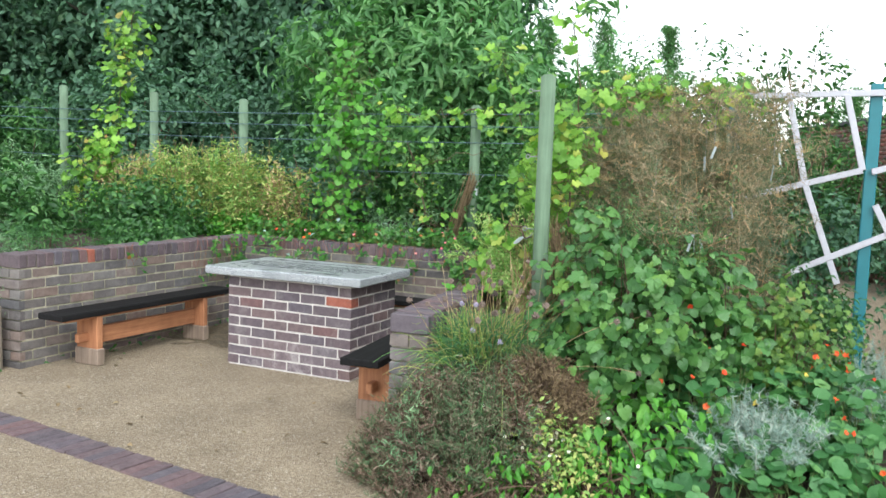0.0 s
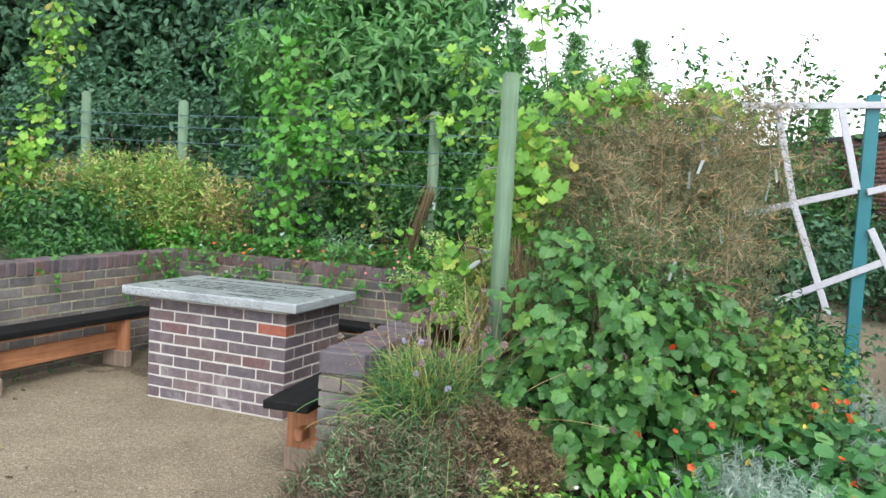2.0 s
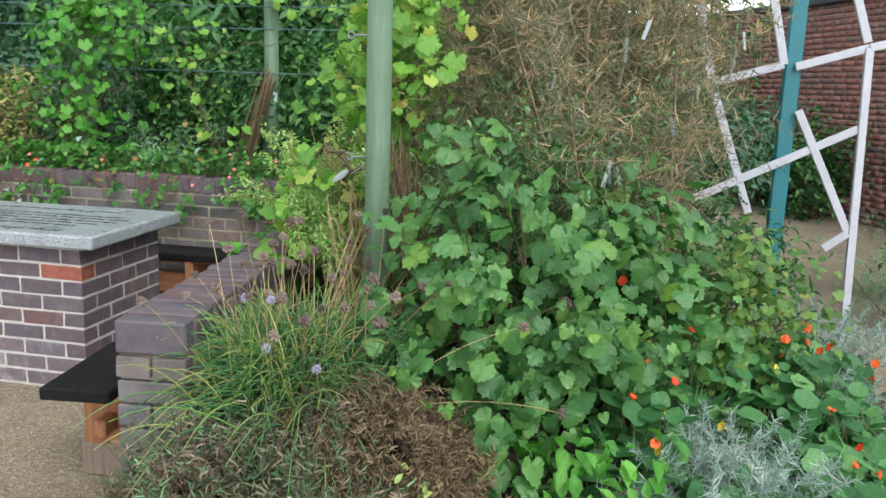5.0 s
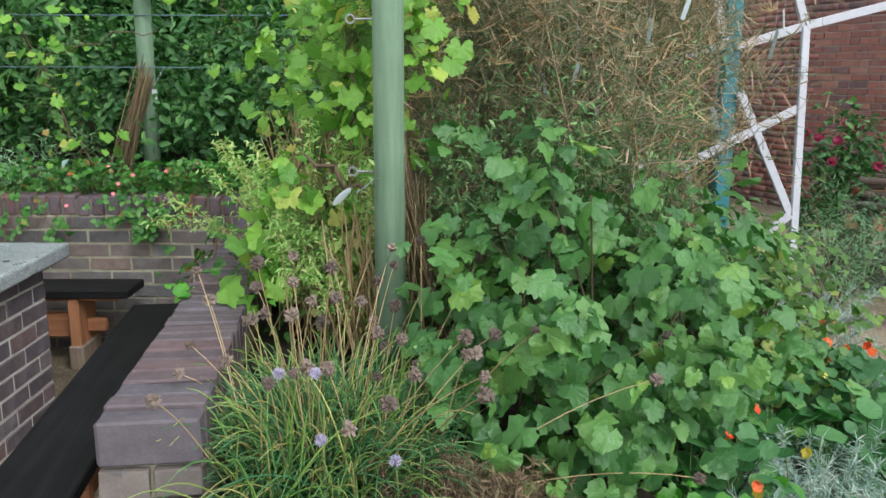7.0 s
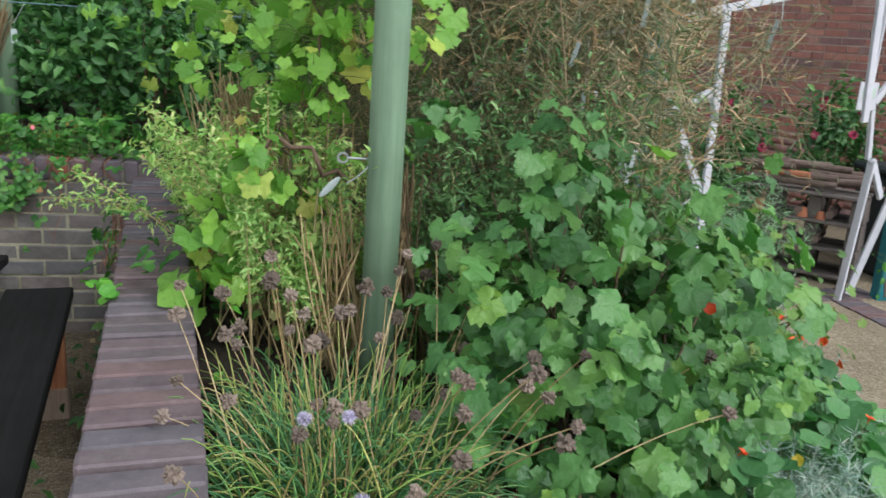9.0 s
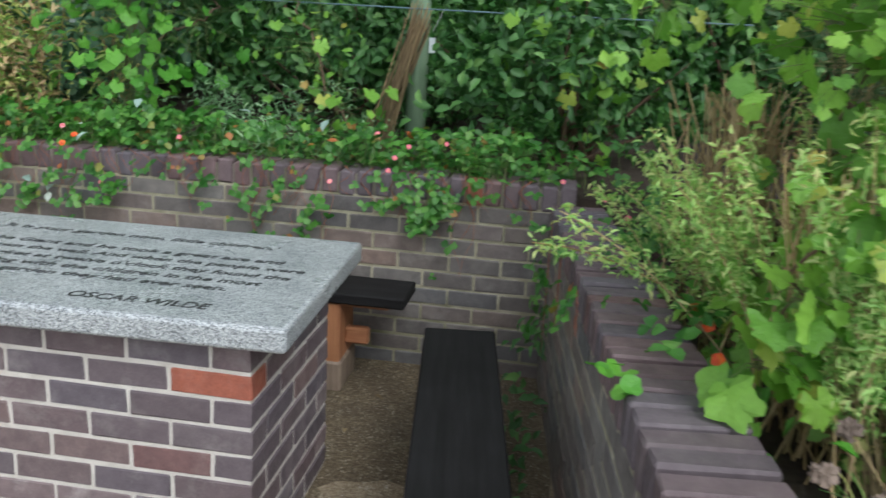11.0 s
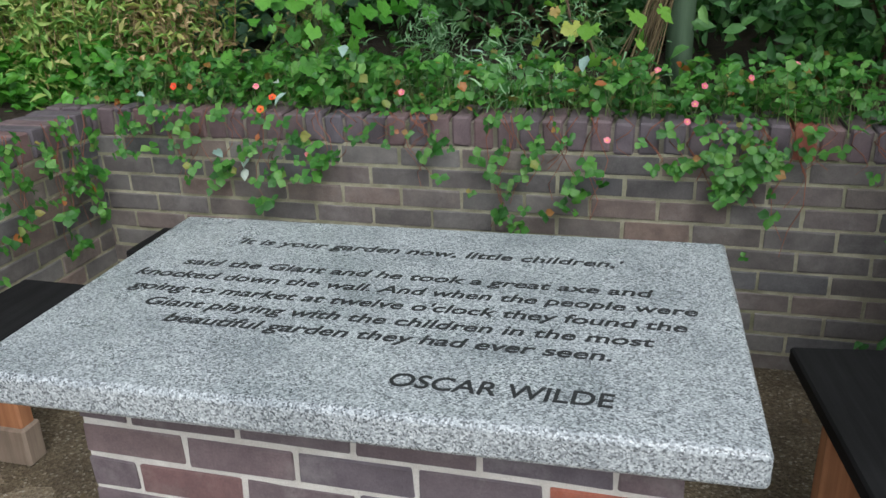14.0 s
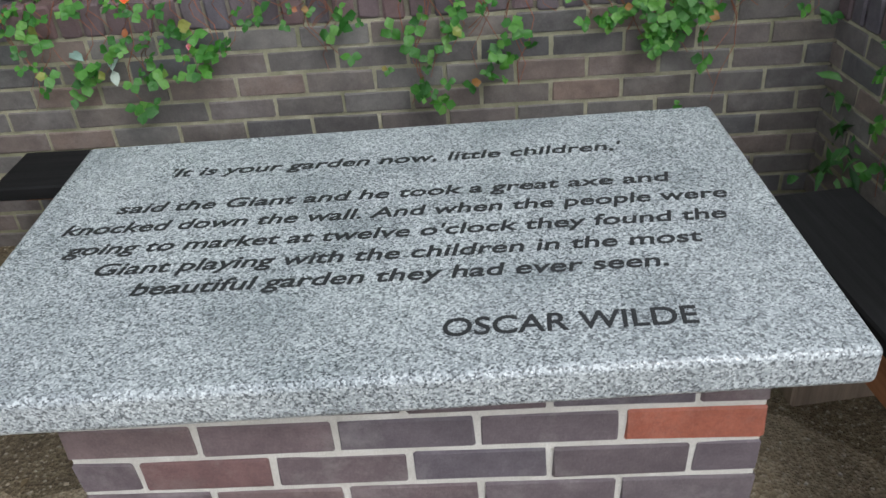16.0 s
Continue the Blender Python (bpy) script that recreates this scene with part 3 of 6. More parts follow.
def low_wall(name, a, b, courses, face, label, ends=(False, False), shift=0.0, height=WALL_TOP):
    """A garden wall from a to b (its inner face), brick on edge on top; face: +1 when the outside lies to the left of a-b."""
    a, b = Vector((*a, 0)), Vector((*b, 0))
    run = b - a
    length, rz = run.length, math.atan2(run.y, run.x)
    wall = thing(name, a, label, "wall", kind="structure")
    wall.rotation_euler = (0, 0, rz)
    thick = 0.215
    top = height - 0.1025
    core = box((length - 0.04, thick - 0.008, top + 0.3), (length / 2, face * thick / 2, (top - 0.3) / 2))
    part("mortar", core, WALL_MORTAR, wall, "pale mossy mortar joints")
    # darker mortar core, set a little below the coping tops
    bed = box((length - 0.04, thick - 0.016, 0.086), (length / 2, face * thick / 2, top + 0.042))
    part("coping_mortar", bed, COPING_MORTAR, wall, "dark mortar between the coping bricks")
    stretch = brick_mesh((BRICK_L, 0.05, BRICK_H), WALL_BRICK)
    half = brick_mesh((BRICK_W, 0.05, BRICK_H), WALL_BRICK)
    for k in range(courses):
        z = top - 0.01 - COURSE * (k + 0.5) + 0.005
        if z < -0.05:
            break
        x = -shift - (0.1125 if k % 2 else 0.0)
        while x < length - 0.02:
            x0, x1 = max(x, 0.0), min(x + BRICK_L, length)
            w = x1 - x0
            if w > 0.03:
                meshes = stretch if w > 0.2 else half
                scale = w / (BRICK_L if w > 0.2 else BRICK_W)
                ob = new("brick", meshes[random.randrange(5)])
                ob.parent = wall
                ob.matrix_local = pose((x0 + x1) / 2, face * 0.025 + random.uniform(-0.002, 0.002), z, 0, 0, 0) @ Matrix.Diagonal((scale, 1, 1, 1))
            x += BRICK_L + JOINT
        for end, flag in zip((0, length), ends):
            if flag:
                s = 1 if end else -1
                for w, c in (((thick, thick / 2),) if k % 2 else ((0.1025, 0.05), (0.1025, 0.164))):
                    ob = new("brick", (stretch if w > 0.2 else half)[random.randrange(5)])
                    ob.parent = wall
                    ob.matrix_local = pose(end - s * 0.0215, face * c, z, 0, 0, 90)
    edge = brick_mesh((BRICK_H, thick + 0.004, 0.1025), COPING_BRICK, 5, 0.006)
    red = brick_mesh((BRICK_H, thick + 0.004, 0.1025), RED_BRICK, 2)
    n = int(length / COURSE)
    pitch = (length + 0.0113) / n
    for i in range(n):
        meshes = red if name != "wall_right" and random.random() < 0.06 else edge
        ob = new("brick", meshes[random.randrange(len(meshes))])
        ob.parent = wall
        ob.matrix_local = pose((i + 0.5) * pitch - 0.0056, face * (thick / 2 - 0.001), height - 0.051 + random.uniform(-0.005, 0.003), random.uniform(-0.7, 0.7), random.uniform(-2, 2), random.uniform(-1, 1))
    return wall


low_wall("wall_left", (LEFT_X, BACK_Y + 0.2), (LEFT_X, -0.98), 10, -1, "low purple-brown brick wall with a brick-on-edge top", (False, True), 0.05, LEFT_TOP)
low_wall("wall_back", (LEFT_X - 0.2, BACK_Y), (right_x(BACK_Y) + 0.1, BACK_Y), 10, 1, "low purple-brown brick wall overhung by strawberry plants", shift=0.12, height=BACK_TOP)
low_wall("wall_right", (right_x(-1.21), -1.21), (right_x(BACK_Y), BACK_Y), 9, -1, "low brick wall with a worn brick-on-edge top", (True, False), 0.08)

# ---- the brick table with its stone slab ----
table = thing("brick_plinth", (0, 0, 0), "square plinth of blue-purple bricks with pale mortar", "plinth")
W, D, TOP = 1.115, 0.665, 0.692
part("mortar", box((W - 0.0075, D - 0.0075, TOP + 0.1), (-W / 2, D / 2, (TOP - 0.1) / 2)), PALE_MORTAR, table, "pale cream mortar")
part("mortar_bed", box((W - 0.004, D - 0.004, 0.018), (-W / 2, D / 2, TOP + 0.0075), 0.003, 0.0015), PALE_MORTAR, table, "uneven cream mortar bed under the slab")
full, head_b = brick_mesh((BRICK_L, BRICK_W, BRICK_H), BLUE_BRICK), brick_mesh((BRICK_W, BRICK_L, BRICK_H), BLUE_BRICK)
quarter = brick_mesh((BRICK_W, BRICK_W, BRICK_H), BLUE_BRICK)
limed = brick_mesh((BRICK_L, BRICK_W, BRICK_H), LIMED_BRICK)
red_full = brick_mesh((BRICK_L, BRICK_W, BRICK_H), RED_BRICK, 2)
mottled = brick_mesh((BRICK_L, BRICK_W, BRICK_H), MOTTLED_BRICK, 3)
for k in range(10):
    z = TOP - 0.0 - COURSE * (k + 0.5)
    odd = k % 2
    fronts = [i * 0.225 for i in range(5)] if odd else [0.1125 + i * 0.225 for i in range(4)]
    for i, x in enumerate(fronts):
        for y, s in ((BRICK_W / 2, 0), (D - BRICK_W / 2, 1)):
            meshes = red_full if (s == 0 and (k, i) in ((1, 4),)) else mottled if s == 0 and (k, i) in ((2, 0), (4, 3)) else limed if k > 5 else full
            lay(table, meshes, [(-W + x + BRICK_L / 2, y + random.uniform(-0.001, 0.001), z)])
    sides = [0.1125 + i * 0.225 for i in range(2)] if odd else [i * 0.225 for i in range(3)]
    for y in sides:
        for x in (-BRICK_W / 2, -W + BRICK_W / 2):
            lay(table, head_b, [(x, y + BRICK_L / 2, z)])

SLAB_AT = Vector((-0.578, 0.305, 0.708))
slab = thing("stone_slab", SLAB_AT, "speckled grey granite slab carved with a quotation", "stone slab")
slab.rotation_euler = (0, 0, radians(1.0))
bm = box((1.37, 0.825, 0.066), (-0.008, 0.0175, 0.033), turn=Matrix.Rotation(radians(0.8), 4, "Z"))
bmesh.ops.bevel(bm, geom=list(bm.edges), offset=0.013, segments=4, profile=0.5, affect="EDGES")
top = part("slab", bm, GRANITE, slab)
for p in top.data.polygons:
    p.use_smooth = p.area < 0.01
for words, x0, x1, y, tall in (
    ("'It is your garden now, little children,'", -0.447, 0.470, 0.250, 0.05),
    ("said the Giant and he took a great axe and", -0.513, 0.534, 0.110, 0.05),
    ("knocked down the wall. And when the people were", -0.591, 0.617, 0.040, 0.05),
    ("going to market at twelve o'clock they found the", -0.560, 0.596, -0.030, 0.05),
    ("Giant playing with the children in the most", -0.483, 0.538, -0.098, 0.05),
    ("beautiful garden they had ever seen.", -0.400, 0.466, -0.162, 0.05),
    ("OSCAR WILDE", 0.108, 0.478, -0.308, 0.058),
):
    font = bpy.data.curves.new("inscription", "FONT")
    font.body, font.size, font.shear, font.extrude, font.offset = words, tall, 0.18 if words[0] != "O" else 0.08, 0.0006, 0.0007
    font.space_character = 1.0
    tmp = bpy.data.objects.new("inscription", font)
    scene.collection.objects.link(tmp)
    me = bpy.data.meshes.new_from_object(tmp.evaluated_get(bpy.context.evaluated_depsgraph_get()))
    bpy.data.objects.remove(tmp)
    xs = np.array([v.co.x for v in me.vertices])
    k = (x1 - x0) / (xs.max() - xs.min())
    me.transform(Matrix.Translation((x0 - 0.022 - xs.min() * k, y, 0.0663)) @ Matrix.Diagonal((k, 1, 1, 1)))
    part("inscription", me, INK, slab, "black carved lettering")

# ---- benches ----


def bench(place, angle, length, leg_at, label, seat_z=0.43, width=0.25, rail_face=1):
    """A plank bench: two plank legs, a long rail through them that ends in pegs, a dark seat."""
    ob = thing("bench", place, label, "bench", "benches in the brick alcove")
    ob.rotation_euler = (0, 0, angle)
    b = box((length, width, 0.045), (0, 0, seat_z - 0.0225), 0.006)
    seat = part("seat", b, DARK_SEAT[0], ob, "dark wet wooden seat plank")
    for s in (-1, 1):
        x = s * leg_at
        part("leg", box((0.055, width - 0.03, seat_z - 0.05), (x, 0, (seat_z - 0.05) / 2 + 0.002), 0.006), OAK[2], ob)
        part("foot", box((0.075, width - 0.01, 0.13), (x, 0, 0.065), 0.008), GREY_OAK[2], ob, "weathered grey foot")
        part("peg", box((0.10, 0.045, 0.07), (s * (leg_at + 0.075), 0, seat_z - 0.215), 0.008), OAK[0], ob)
    part("rail", box((2 * leg_at - 0.06, 0.04, 0.13), (0, 0, seat_z - 0.215), 0.005), OAK[0], ob)
    part("apron", box((length - 0.14, width - 0.08, 0.022), (0, 0, seat_z - 0.056), 0.004), OAK[0], ob, "pale worn edge under the seat")
    return ob


bench((-1.95, -0.01, 0), radians(90), 1.87, 0.58, "oak bench with an orange rail and a blackened seat")
bench((-0.87, 1.33, 0), 0.0, 2.04, 0.73, "oak bench with a blackened seat against the back wall", seat_z=0.43)
mid = -0.02
bench((0.53, mid, 0), radians(97.4), 1.92, 0.68, "oak bench with a blackened seat beside the plinth", seat_z=0.44)

# ---- brick edging across the gravel ----


def edging(name, a, b, label, pitch=0.075, size=(0.068, 0.215, 0.07), z=0.0):
    a, b = Vector((*a, z)), Vector((*b, z))
    run = b - a
    row = thing(name, a, label, "edging", kind="structure")
    row.rotation_euler = (0, 0, math.atan2(run.y, run.x))
    meshes = brick_mesh(size, COPING_BRICK)
    for i in range(int(run.length / pitch)):
        ob = new("brick", meshes[i % 5])
        ob.parent = row
        ob.matrix_local = pose((i + 0.5) * pitch, random.uniform(-0.004, 0.004), random.uniform(-0.029, -0.022), 0, random.uniform(-1, 1), random.uniform(-1, 1))


edging("pavement_edging", (-3.6, -1.62), (1.6, -2.18), "row of purple bricks set flush in the gravel")
edging("pavement_edging", (4.2, 2.02), (5.4, 2.2), "row of purple bricks set flush across the path")
edging("pavement_edging", (5.08, 2.2), (5.05, -2.0), "row of purple bricks along the path")
edging("pavement_edging", (2.45, -1.0), (3.25, -0.55), "purple bricks along the front of the bed")


def log(at, r, h, label):
    b = bmesh.new()
    bmesh.ops.create_cone(b, cap_ends=True, segments=18, radius1=r * 1.06, radius2=r, depth=h, matrix=Matrix.Translation((0, 0, h / 2)))
    for v in b.verts:
        v.co += Vector((random.uniform(-1, 1), random.uniform(-1, 1), random.uniform(-0.6, 0.6))) * r * 0.05
    bmesh.ops.bevel(b, geom=[e for e in b.edges if all(v.co.z > h * 0.9 for v in e.verts)], offset=r * 0.08, segments=2, affect="EDGES")
    ob = part("log_stump", b, PALE_LOG)
    ob.location = at
    tagged(ob, label, "log", "upright log edging")


log((1.0, -1.29, 0), 0.06, 0.2, "short upright grey log beside the wall end")
log((1.08, -1.42, 0), 0.06, 0.14, "short upright grey log beside the wall end")
log((-2.37, -1.12, 0), 0.085, 0.47, "tall upright grey log at the end of the wall")
log((-2.55, -1.05, 0), 0.085, 0.5, "tall upright grey log at the end of the wall")

# ---- posts, wires and bolts ----


def post(at, top, r, label):
    b = bmesh.new()
    bmesh.ops.create_cone(b, cap_ends=True, segments=20, radius1=r * 1.04, radius2=r * 0.97, depth=top - at[2] + 0.2, matrix=Matrix.Translation((0, 0, (top - at[2] - 0.2) / 2)))
    bmesh.ops.bevel(b, geom=[e for e in b.edges if all(v.co.z > (top - at[2]) * 0.95 for v in e.verts)], offset=r * 0.25, segments=2, affect="EDGES")
    holder = thing("fence_post", at, label, "post", "green fence posts")
    shaft = part("shaft", b, POST_GREEN, holder)
    for p in shaft.data.polygons:
        p.use_smooth = abs(p.normal.z) < 0.5
    return holder


def eye_bolt(holder, at, way):
    b = bmesh.new()
    end = Vector(at) + Vector(way) * 0.05
    cylinder(0.0035, 0.0035, at, end, 8, b)
    n = 12
    pts = [end + Vector(way) * 0.012 + (Vector(way) * math.cos(a) + Vector((0, 0, 1)) * math.sin(a)) * 0.012 for a in [2 * math.pi * i / n for i in range(n)]]
    for i in range(n):
        cylinder(0.003, 0.003, pts[i], pts[(i + 1) % n], 6, b)
    for v in b.verts:
        v.co -= Vector(holder.location)
    part("eye_bolt", b, STEEL, holder, "galvanised eye bolt")


near_post = post((1.575, -0.5, 0.45), 2.12, 0.044, "round green-stained fence post in the herb bed")
for z in (1.235, 1.655, 2.03):
    eye_bolt(near_post, (1.533, -0.5, z), (-1, 0.1, 0))
far_posts = []
for x, top in ((-0.03, 2.2), (-1.5, 2.25), (-2.8, 2.28), (-4.1, 2.37), (-5.58, 2.47),):
    far_posts.append(post((x, 2.25, 0.74), top, 0.05, "round green-stained fence post behind the low wall"))


def wire(a, b, sag=0.03, r=0.0035):
    t = np.linspace(0, 1, 9).reshape(-1, 1)
    p = np.array(a) * (1 - t) + np.array(b) * t
    p[:, 2] -= sag * 4 * (t * (1 - t))[:, 0]
    ob = part("fence_wire", tube_mesh("fence_wire", p[None], r, 1.0, 5), WIRE)
    tagged(ob, "thin blue-grey wire strung between posts", "wire", "fence wires")


for z in (2.0, 1.85, 2.12, 1.55):
    wire((-7.5, 2.2, z + 0.12), (1.5, 2.2, z), 0.05)
tag_ob = thing("plant_tag", (1.44, -0.51, 1.165), "clear white plastic tag hanging from a wire", "tag")
b = bmesh.new()
bmesh.ops.create_uvsphere(b, u_segments=16, v_segments=8, radius=0.5, matrix=Matrix.Diagonal((0.072, 0.004, 0.026, 1)))
part("tag", b, TAG, tag_ob).rotation_euler = (radians(20), radians(-38), radians(25))
part("string", tube_mesh("string", np.array([[(0.04, 0, 0.01), (0.07, 0, 0.03), (0.1, 0.005, 0.06)]]), 0.002, 1, 5), STEEL, tag_ob)
for x, z in ((-1.75, 1.42), (0.06, 1.38)):
    t2 = thing("plant_tag", (x, 2.1, z), "clear white plastic tag hanging on the vine", "tag")
    part("tag", box((0.028, 0.004, 0.07), (0, 0, 0), 0.001), TAG, t2)
    part("string", tube_mesh("string", np.array([[(0, 0, 0.06), (0.01, 0.05, 0.1), (0.03, 0.1, 0.16)]]), 0.002, 1, 5), STEEL, t2)

# ---- trellis of white bars between teal posts ----


def bar(holder, a, b, w=0.045, d=0.025, name="bar"):
    a, b = Vector(a), Vector(b)
    run = b - a
    turn = run.to_track_quat("X", "Z").to_matrix().to_4x4()
    m = box((run.length, d, w), (0, 0, 0), 0.003)
    m.transform(Matrix.Translation((a + b) / 2 - Vector(holder.location)) @ turn)
    part(name, m, WHITE_PAINT, holder)


def teal_post(at, top, label, size=0.085):
    ob = thing("trellis_post", at, label, "post", "teal trellis posts")
    part("shaft", box((size, size, top - at[2] + 0.1), (0, 0, (top - at[2] - 0.1) / 2), 0.006), TEAL, ob)
    return ob


TY = 1.72
trellis = thing("garden_trellis", (3.3, TY, 0), "irregular trellis of white painted bars fixed to a teal post", "trellis")
for a, b in (
    ((2.45, 2.215), (4.6, 2.25)), ((2.75, 2.2), (2.9, 1.56)), ((2.9, 1.56), (3.17, 0.82)), ((3.14, 2.22), (3.28, 1.67)), ((2.42, 1.42), (3.28, 1.67)),
    ((3.34, 1.66), (3.71, 1.77)), ((3.71, 1.77), (4.7, 2.02)), ((3.56, 2.2), (3.70, 1.8)), ((3.71, 1.77), (3.77, 0.1)), ((2.84, 0.88), (3.71, 1.33)),
    ((3.38, 1.42), (3.72, 0.74)), ((3.72, 0.74), (3.6, 0.64)), ((4.62, 2.2), (4.7, 1.2)),
):
    bar(trellis, (a[0], TY - 0.005, a[1]), (b[0], TY + 0.005, b[1]))
teal_post((3.335, TY + 0.06, 0.2), 2.3, "square teal-painted timber post")
teal_post((2.36, TY + 0.06, 0.4), 2.3, "square teal-painted timber post behind the fennel")
arch = thing("garden_trellis", (5.3, 2.0, 0), "leaning white trellis bars beside a second teal post", "trellis")
for a, b in (
    ((4.98, 2.3), (5.02, 1.3)), ((5.02, 1.3), (5.1, 0.95)), ((5.1, 0.95), (5.08, 0.0)), ((5.03, 1.3), (5.25, 1.6)), ((5.1, 0.95), (5.25, 0.7)), ((5.08, 1.75), (5.3, 1.2)), ((5.3, 0.75), (5.15, 0.05)),
    ((5.72, 2.2), (5.45, 0.85)), ((5.4, 1.6), (5.95, 1.45)), ((5.45, 1.2), (5.95, 1.1)), ((5.4, 0.95), (5.95, 0.78)), ((5.6, 1.9), (5.4, 1.55)),
):
    bar(arch, (a[0] - 0.08, 1.98, a[1]), (b[0] - 0.08, 2.02, b[1]))
teal_post((5.36, 2.07, 0), 2.4, "square teal-painted timber post at the path")
teal_post((6.0, 2.1, 0), 2.4, "square teal-painted timber post at the path")
sign = thing("wall_sign", (4.87, 1.95, 1.34), "small white notice with pale green marks", "sign")
part("plate", box((0.13, 0.008, 0.17), (0, 0, 0), 0.002), WHITE_PAINT, sign)
part("picture", box((0.08, 0.004, 0.06), (0, -0.006, 0.02), 0.001), plain("pale_green_print", (0.35, 0.5, 0.38), 0.6), sign, "pale green print")

# ---- the bed behind the low walls ----
UP = np.array([0, 0, 1.0])


def spread(n, x, y, z):
    return np.stack([rng.uniform(*x, n), rng.uniform(*y, n), rng.uniform(*z, n)], 1)


def facing_up(n, tilt=0.5, lean=(0, 0, 0)):
    return unit(UP + np.array(lean) + rng.normal(size=(n, 3)) * tilt)


def strawberry_patch(x0, x1, y0, y1, n, label):
    """Strawberry plants: trefoil leaves on thin stalks, with some pink flowers."""
    holder = thing("strawberry_plants", ((x0 + x1) / 2, (y0 + y1) / 2, 0.74), label, "strawberry", "strawberry plants")
    p = spread(n, (x0, x1), (y0, y1), (0, 1))
    p = p[rng.random(n) > np.clip((p[:, 0] - 0.35) * 1.6, 0, 0.85)]
    n = len(p)
    h = 0.03 + 0.17 * rng.random(n) ** 1.8
    root = np.array([bed_height(a, max(b, BACK_Y + 0.12)) for a, b in p[:, :2]])
    root = np.maximum(root, np.where(p[:, 1] < BACK_Y + 0.24, BACK_TOP - 0.02, 0.0))
    p[:, 2] = root + h
    near = np.argsort(p[:, 1])
    k = min(260, n)
    leaf_objects("leaf", holder, TREFOIL, L_STRAWB, p[near[:k]], facing_up(k, 0.55, (0, -0.3, 0)), rng.uniform(0.04, 0.085, k))
    if n > k:
        fill(holder, "foliage", TREFOIL, L_STRAWB, p[near[k:]], facing_up(n - k, 0.55, (0, -0.3, 0)), rng.uniform(0.045, 0.09, n - k))
    base = p + rng.normal(size=p.shape) * 0.03
    base[:, 2] = root - 0.01
    stems(holder, "stem_growth", np.stack([base, (base + p) / 2 + rng.normal(size=p.shape) * 0.01, p], 1), 0.0017, STALK)
    return holder


strawberry_patch(LEFT_X - 0.1, -0.95, BACK_Y + 0.05, 2.1, 800, "leafy green strawberry plants spilling over the wall top")
strawberry_patch(-0.95, 0.95, BACK_Y + 0.05, 2.1, 800, "leafy green strawberry plants with pink flowers by the wall")


def trailing(x, reach, n, face, label):
    """A strawberry runner that hangs down the face of a wall."""
    if face == "back":
        a, d, out = np.array([x, BACK_Y - 0.02, BACK_TOP + 0.02]), np.array([1.0, 0, 0]), np.array([0, -1.0, 0.15])
    elif face == "left":
        a, d, out = np.array([LEFT_X + 0.02, x, LEFT_TOP + 0.02]), np.array([0, 1.0, 0]), np.array([1.0, 0, 0.15])
    else:
        a, d, out = np.array([right_x(x) - 0.02, x, WALL_TOP + 0.02]), np.array([0, 1.0, 0]), np.array([-1.0, 0, 0.15])
    holder = thing("trailing_strawberry", a, label, "strawberry", "trailing strawberry runners")
    t = rng.random(n)
    side = rng.normal(size=n) * (0.025 + 0.05 * (1 - t)) + 0.07 * np.sin(5 * t + x * 40) * t
    p = a + d * side[:, None] - UP * (t * reach)[:, None] + out * (0.025 + 0.05 * rng.random(n))[:, None]
    leaf_objects("leaf", holder, TREFOIL, L_STRAWB, p, unit(out * 0.9 + UP * 0.5 + rng.normal(size=(n, 3)) * 0.4), rng.uniform(0.035, 0.08, n), np.tile(-UP, (n, 1)) + rng.normal(size=(n, 3)) * 0.5)
    m = 4
    s = np.linspace(0, 1, 6).reshape(1, -1, 1)
    off = rng.normal(size=(m, 1, 1)) * 0.05
    ways = a + out * 0.02 + d * (off + 0.03 * np.sin(7 * s + off * 90)) - UP * s * reach * rng.uniform(0.6, 1.05, (m, 1, 1))
    stems(holder, "runner", ways, 0.0018, plain("red_runner", (0.25, 0.09, 0.05), 0.7), 0.6)


for x, reach, n in ((-2.0, 0.2, 12), (-1.8, 0.34, 20), (-1.6, 0.26, 14), (-1.42, 0.36, 22), (-1.28, 0.26, 14), (-0.86, 0.13, 6), (-0.85, 0.3, 3), (-0.58, 0.4, 18), (-0.45, 0.24, 10), (-0.32, 0.34, 14), (-0.05, 0.18, 10), (0.08, 0.25, 24), (0.2, 0.2, 22), (0.34, 0.16, 10), (-1.05, 0.12, 6), (0.3, 0.45, 5), (0.55, 0.2, 6)):
    trailing(x, reach, n, "back", "strawberry runner trailing down the back wall")
for y, reach, n in ((1.45, 0.42, 26), (1.3, 0.5, 24), (1.12, 0.4, 18), (0.95, 0.45, 12), (0.1, 0.25, 8)):
    trailing(y, reach, n, "left", "strawberry runner trailing down the side brick wall")
for y, reach, n in ((1.1, 0.5, 14), (0.75, 0.3, 12), (0.3, 0.1, 6)):
    trailing(y, reach, n, "right", "strawberry runner trailing down the skewed brick wall")


def bloom(name, at, size, material, facing, label, category, group, heart=P_YELLOW):
    ob = thing(name, at, label, category, group)
    up = np.array([facing], float)
    part("corolla", leaf_mesh("corolla", FLOWER, np.zeros((2, 3)), np.repeat(up, 2, 0) + rng.normal(size=(2, 3)) * 0.15, np.array([size, size * 0.8])), material, ob)
    b = bmesh.new()
    bmesh.ops.create_icosphere(b, subdivisions=1, radius=size * 0.13, matrix=Matrix.Translation(Vector(facing).normalized() * size * 0.04))
    part("heart", b, heart, ob)


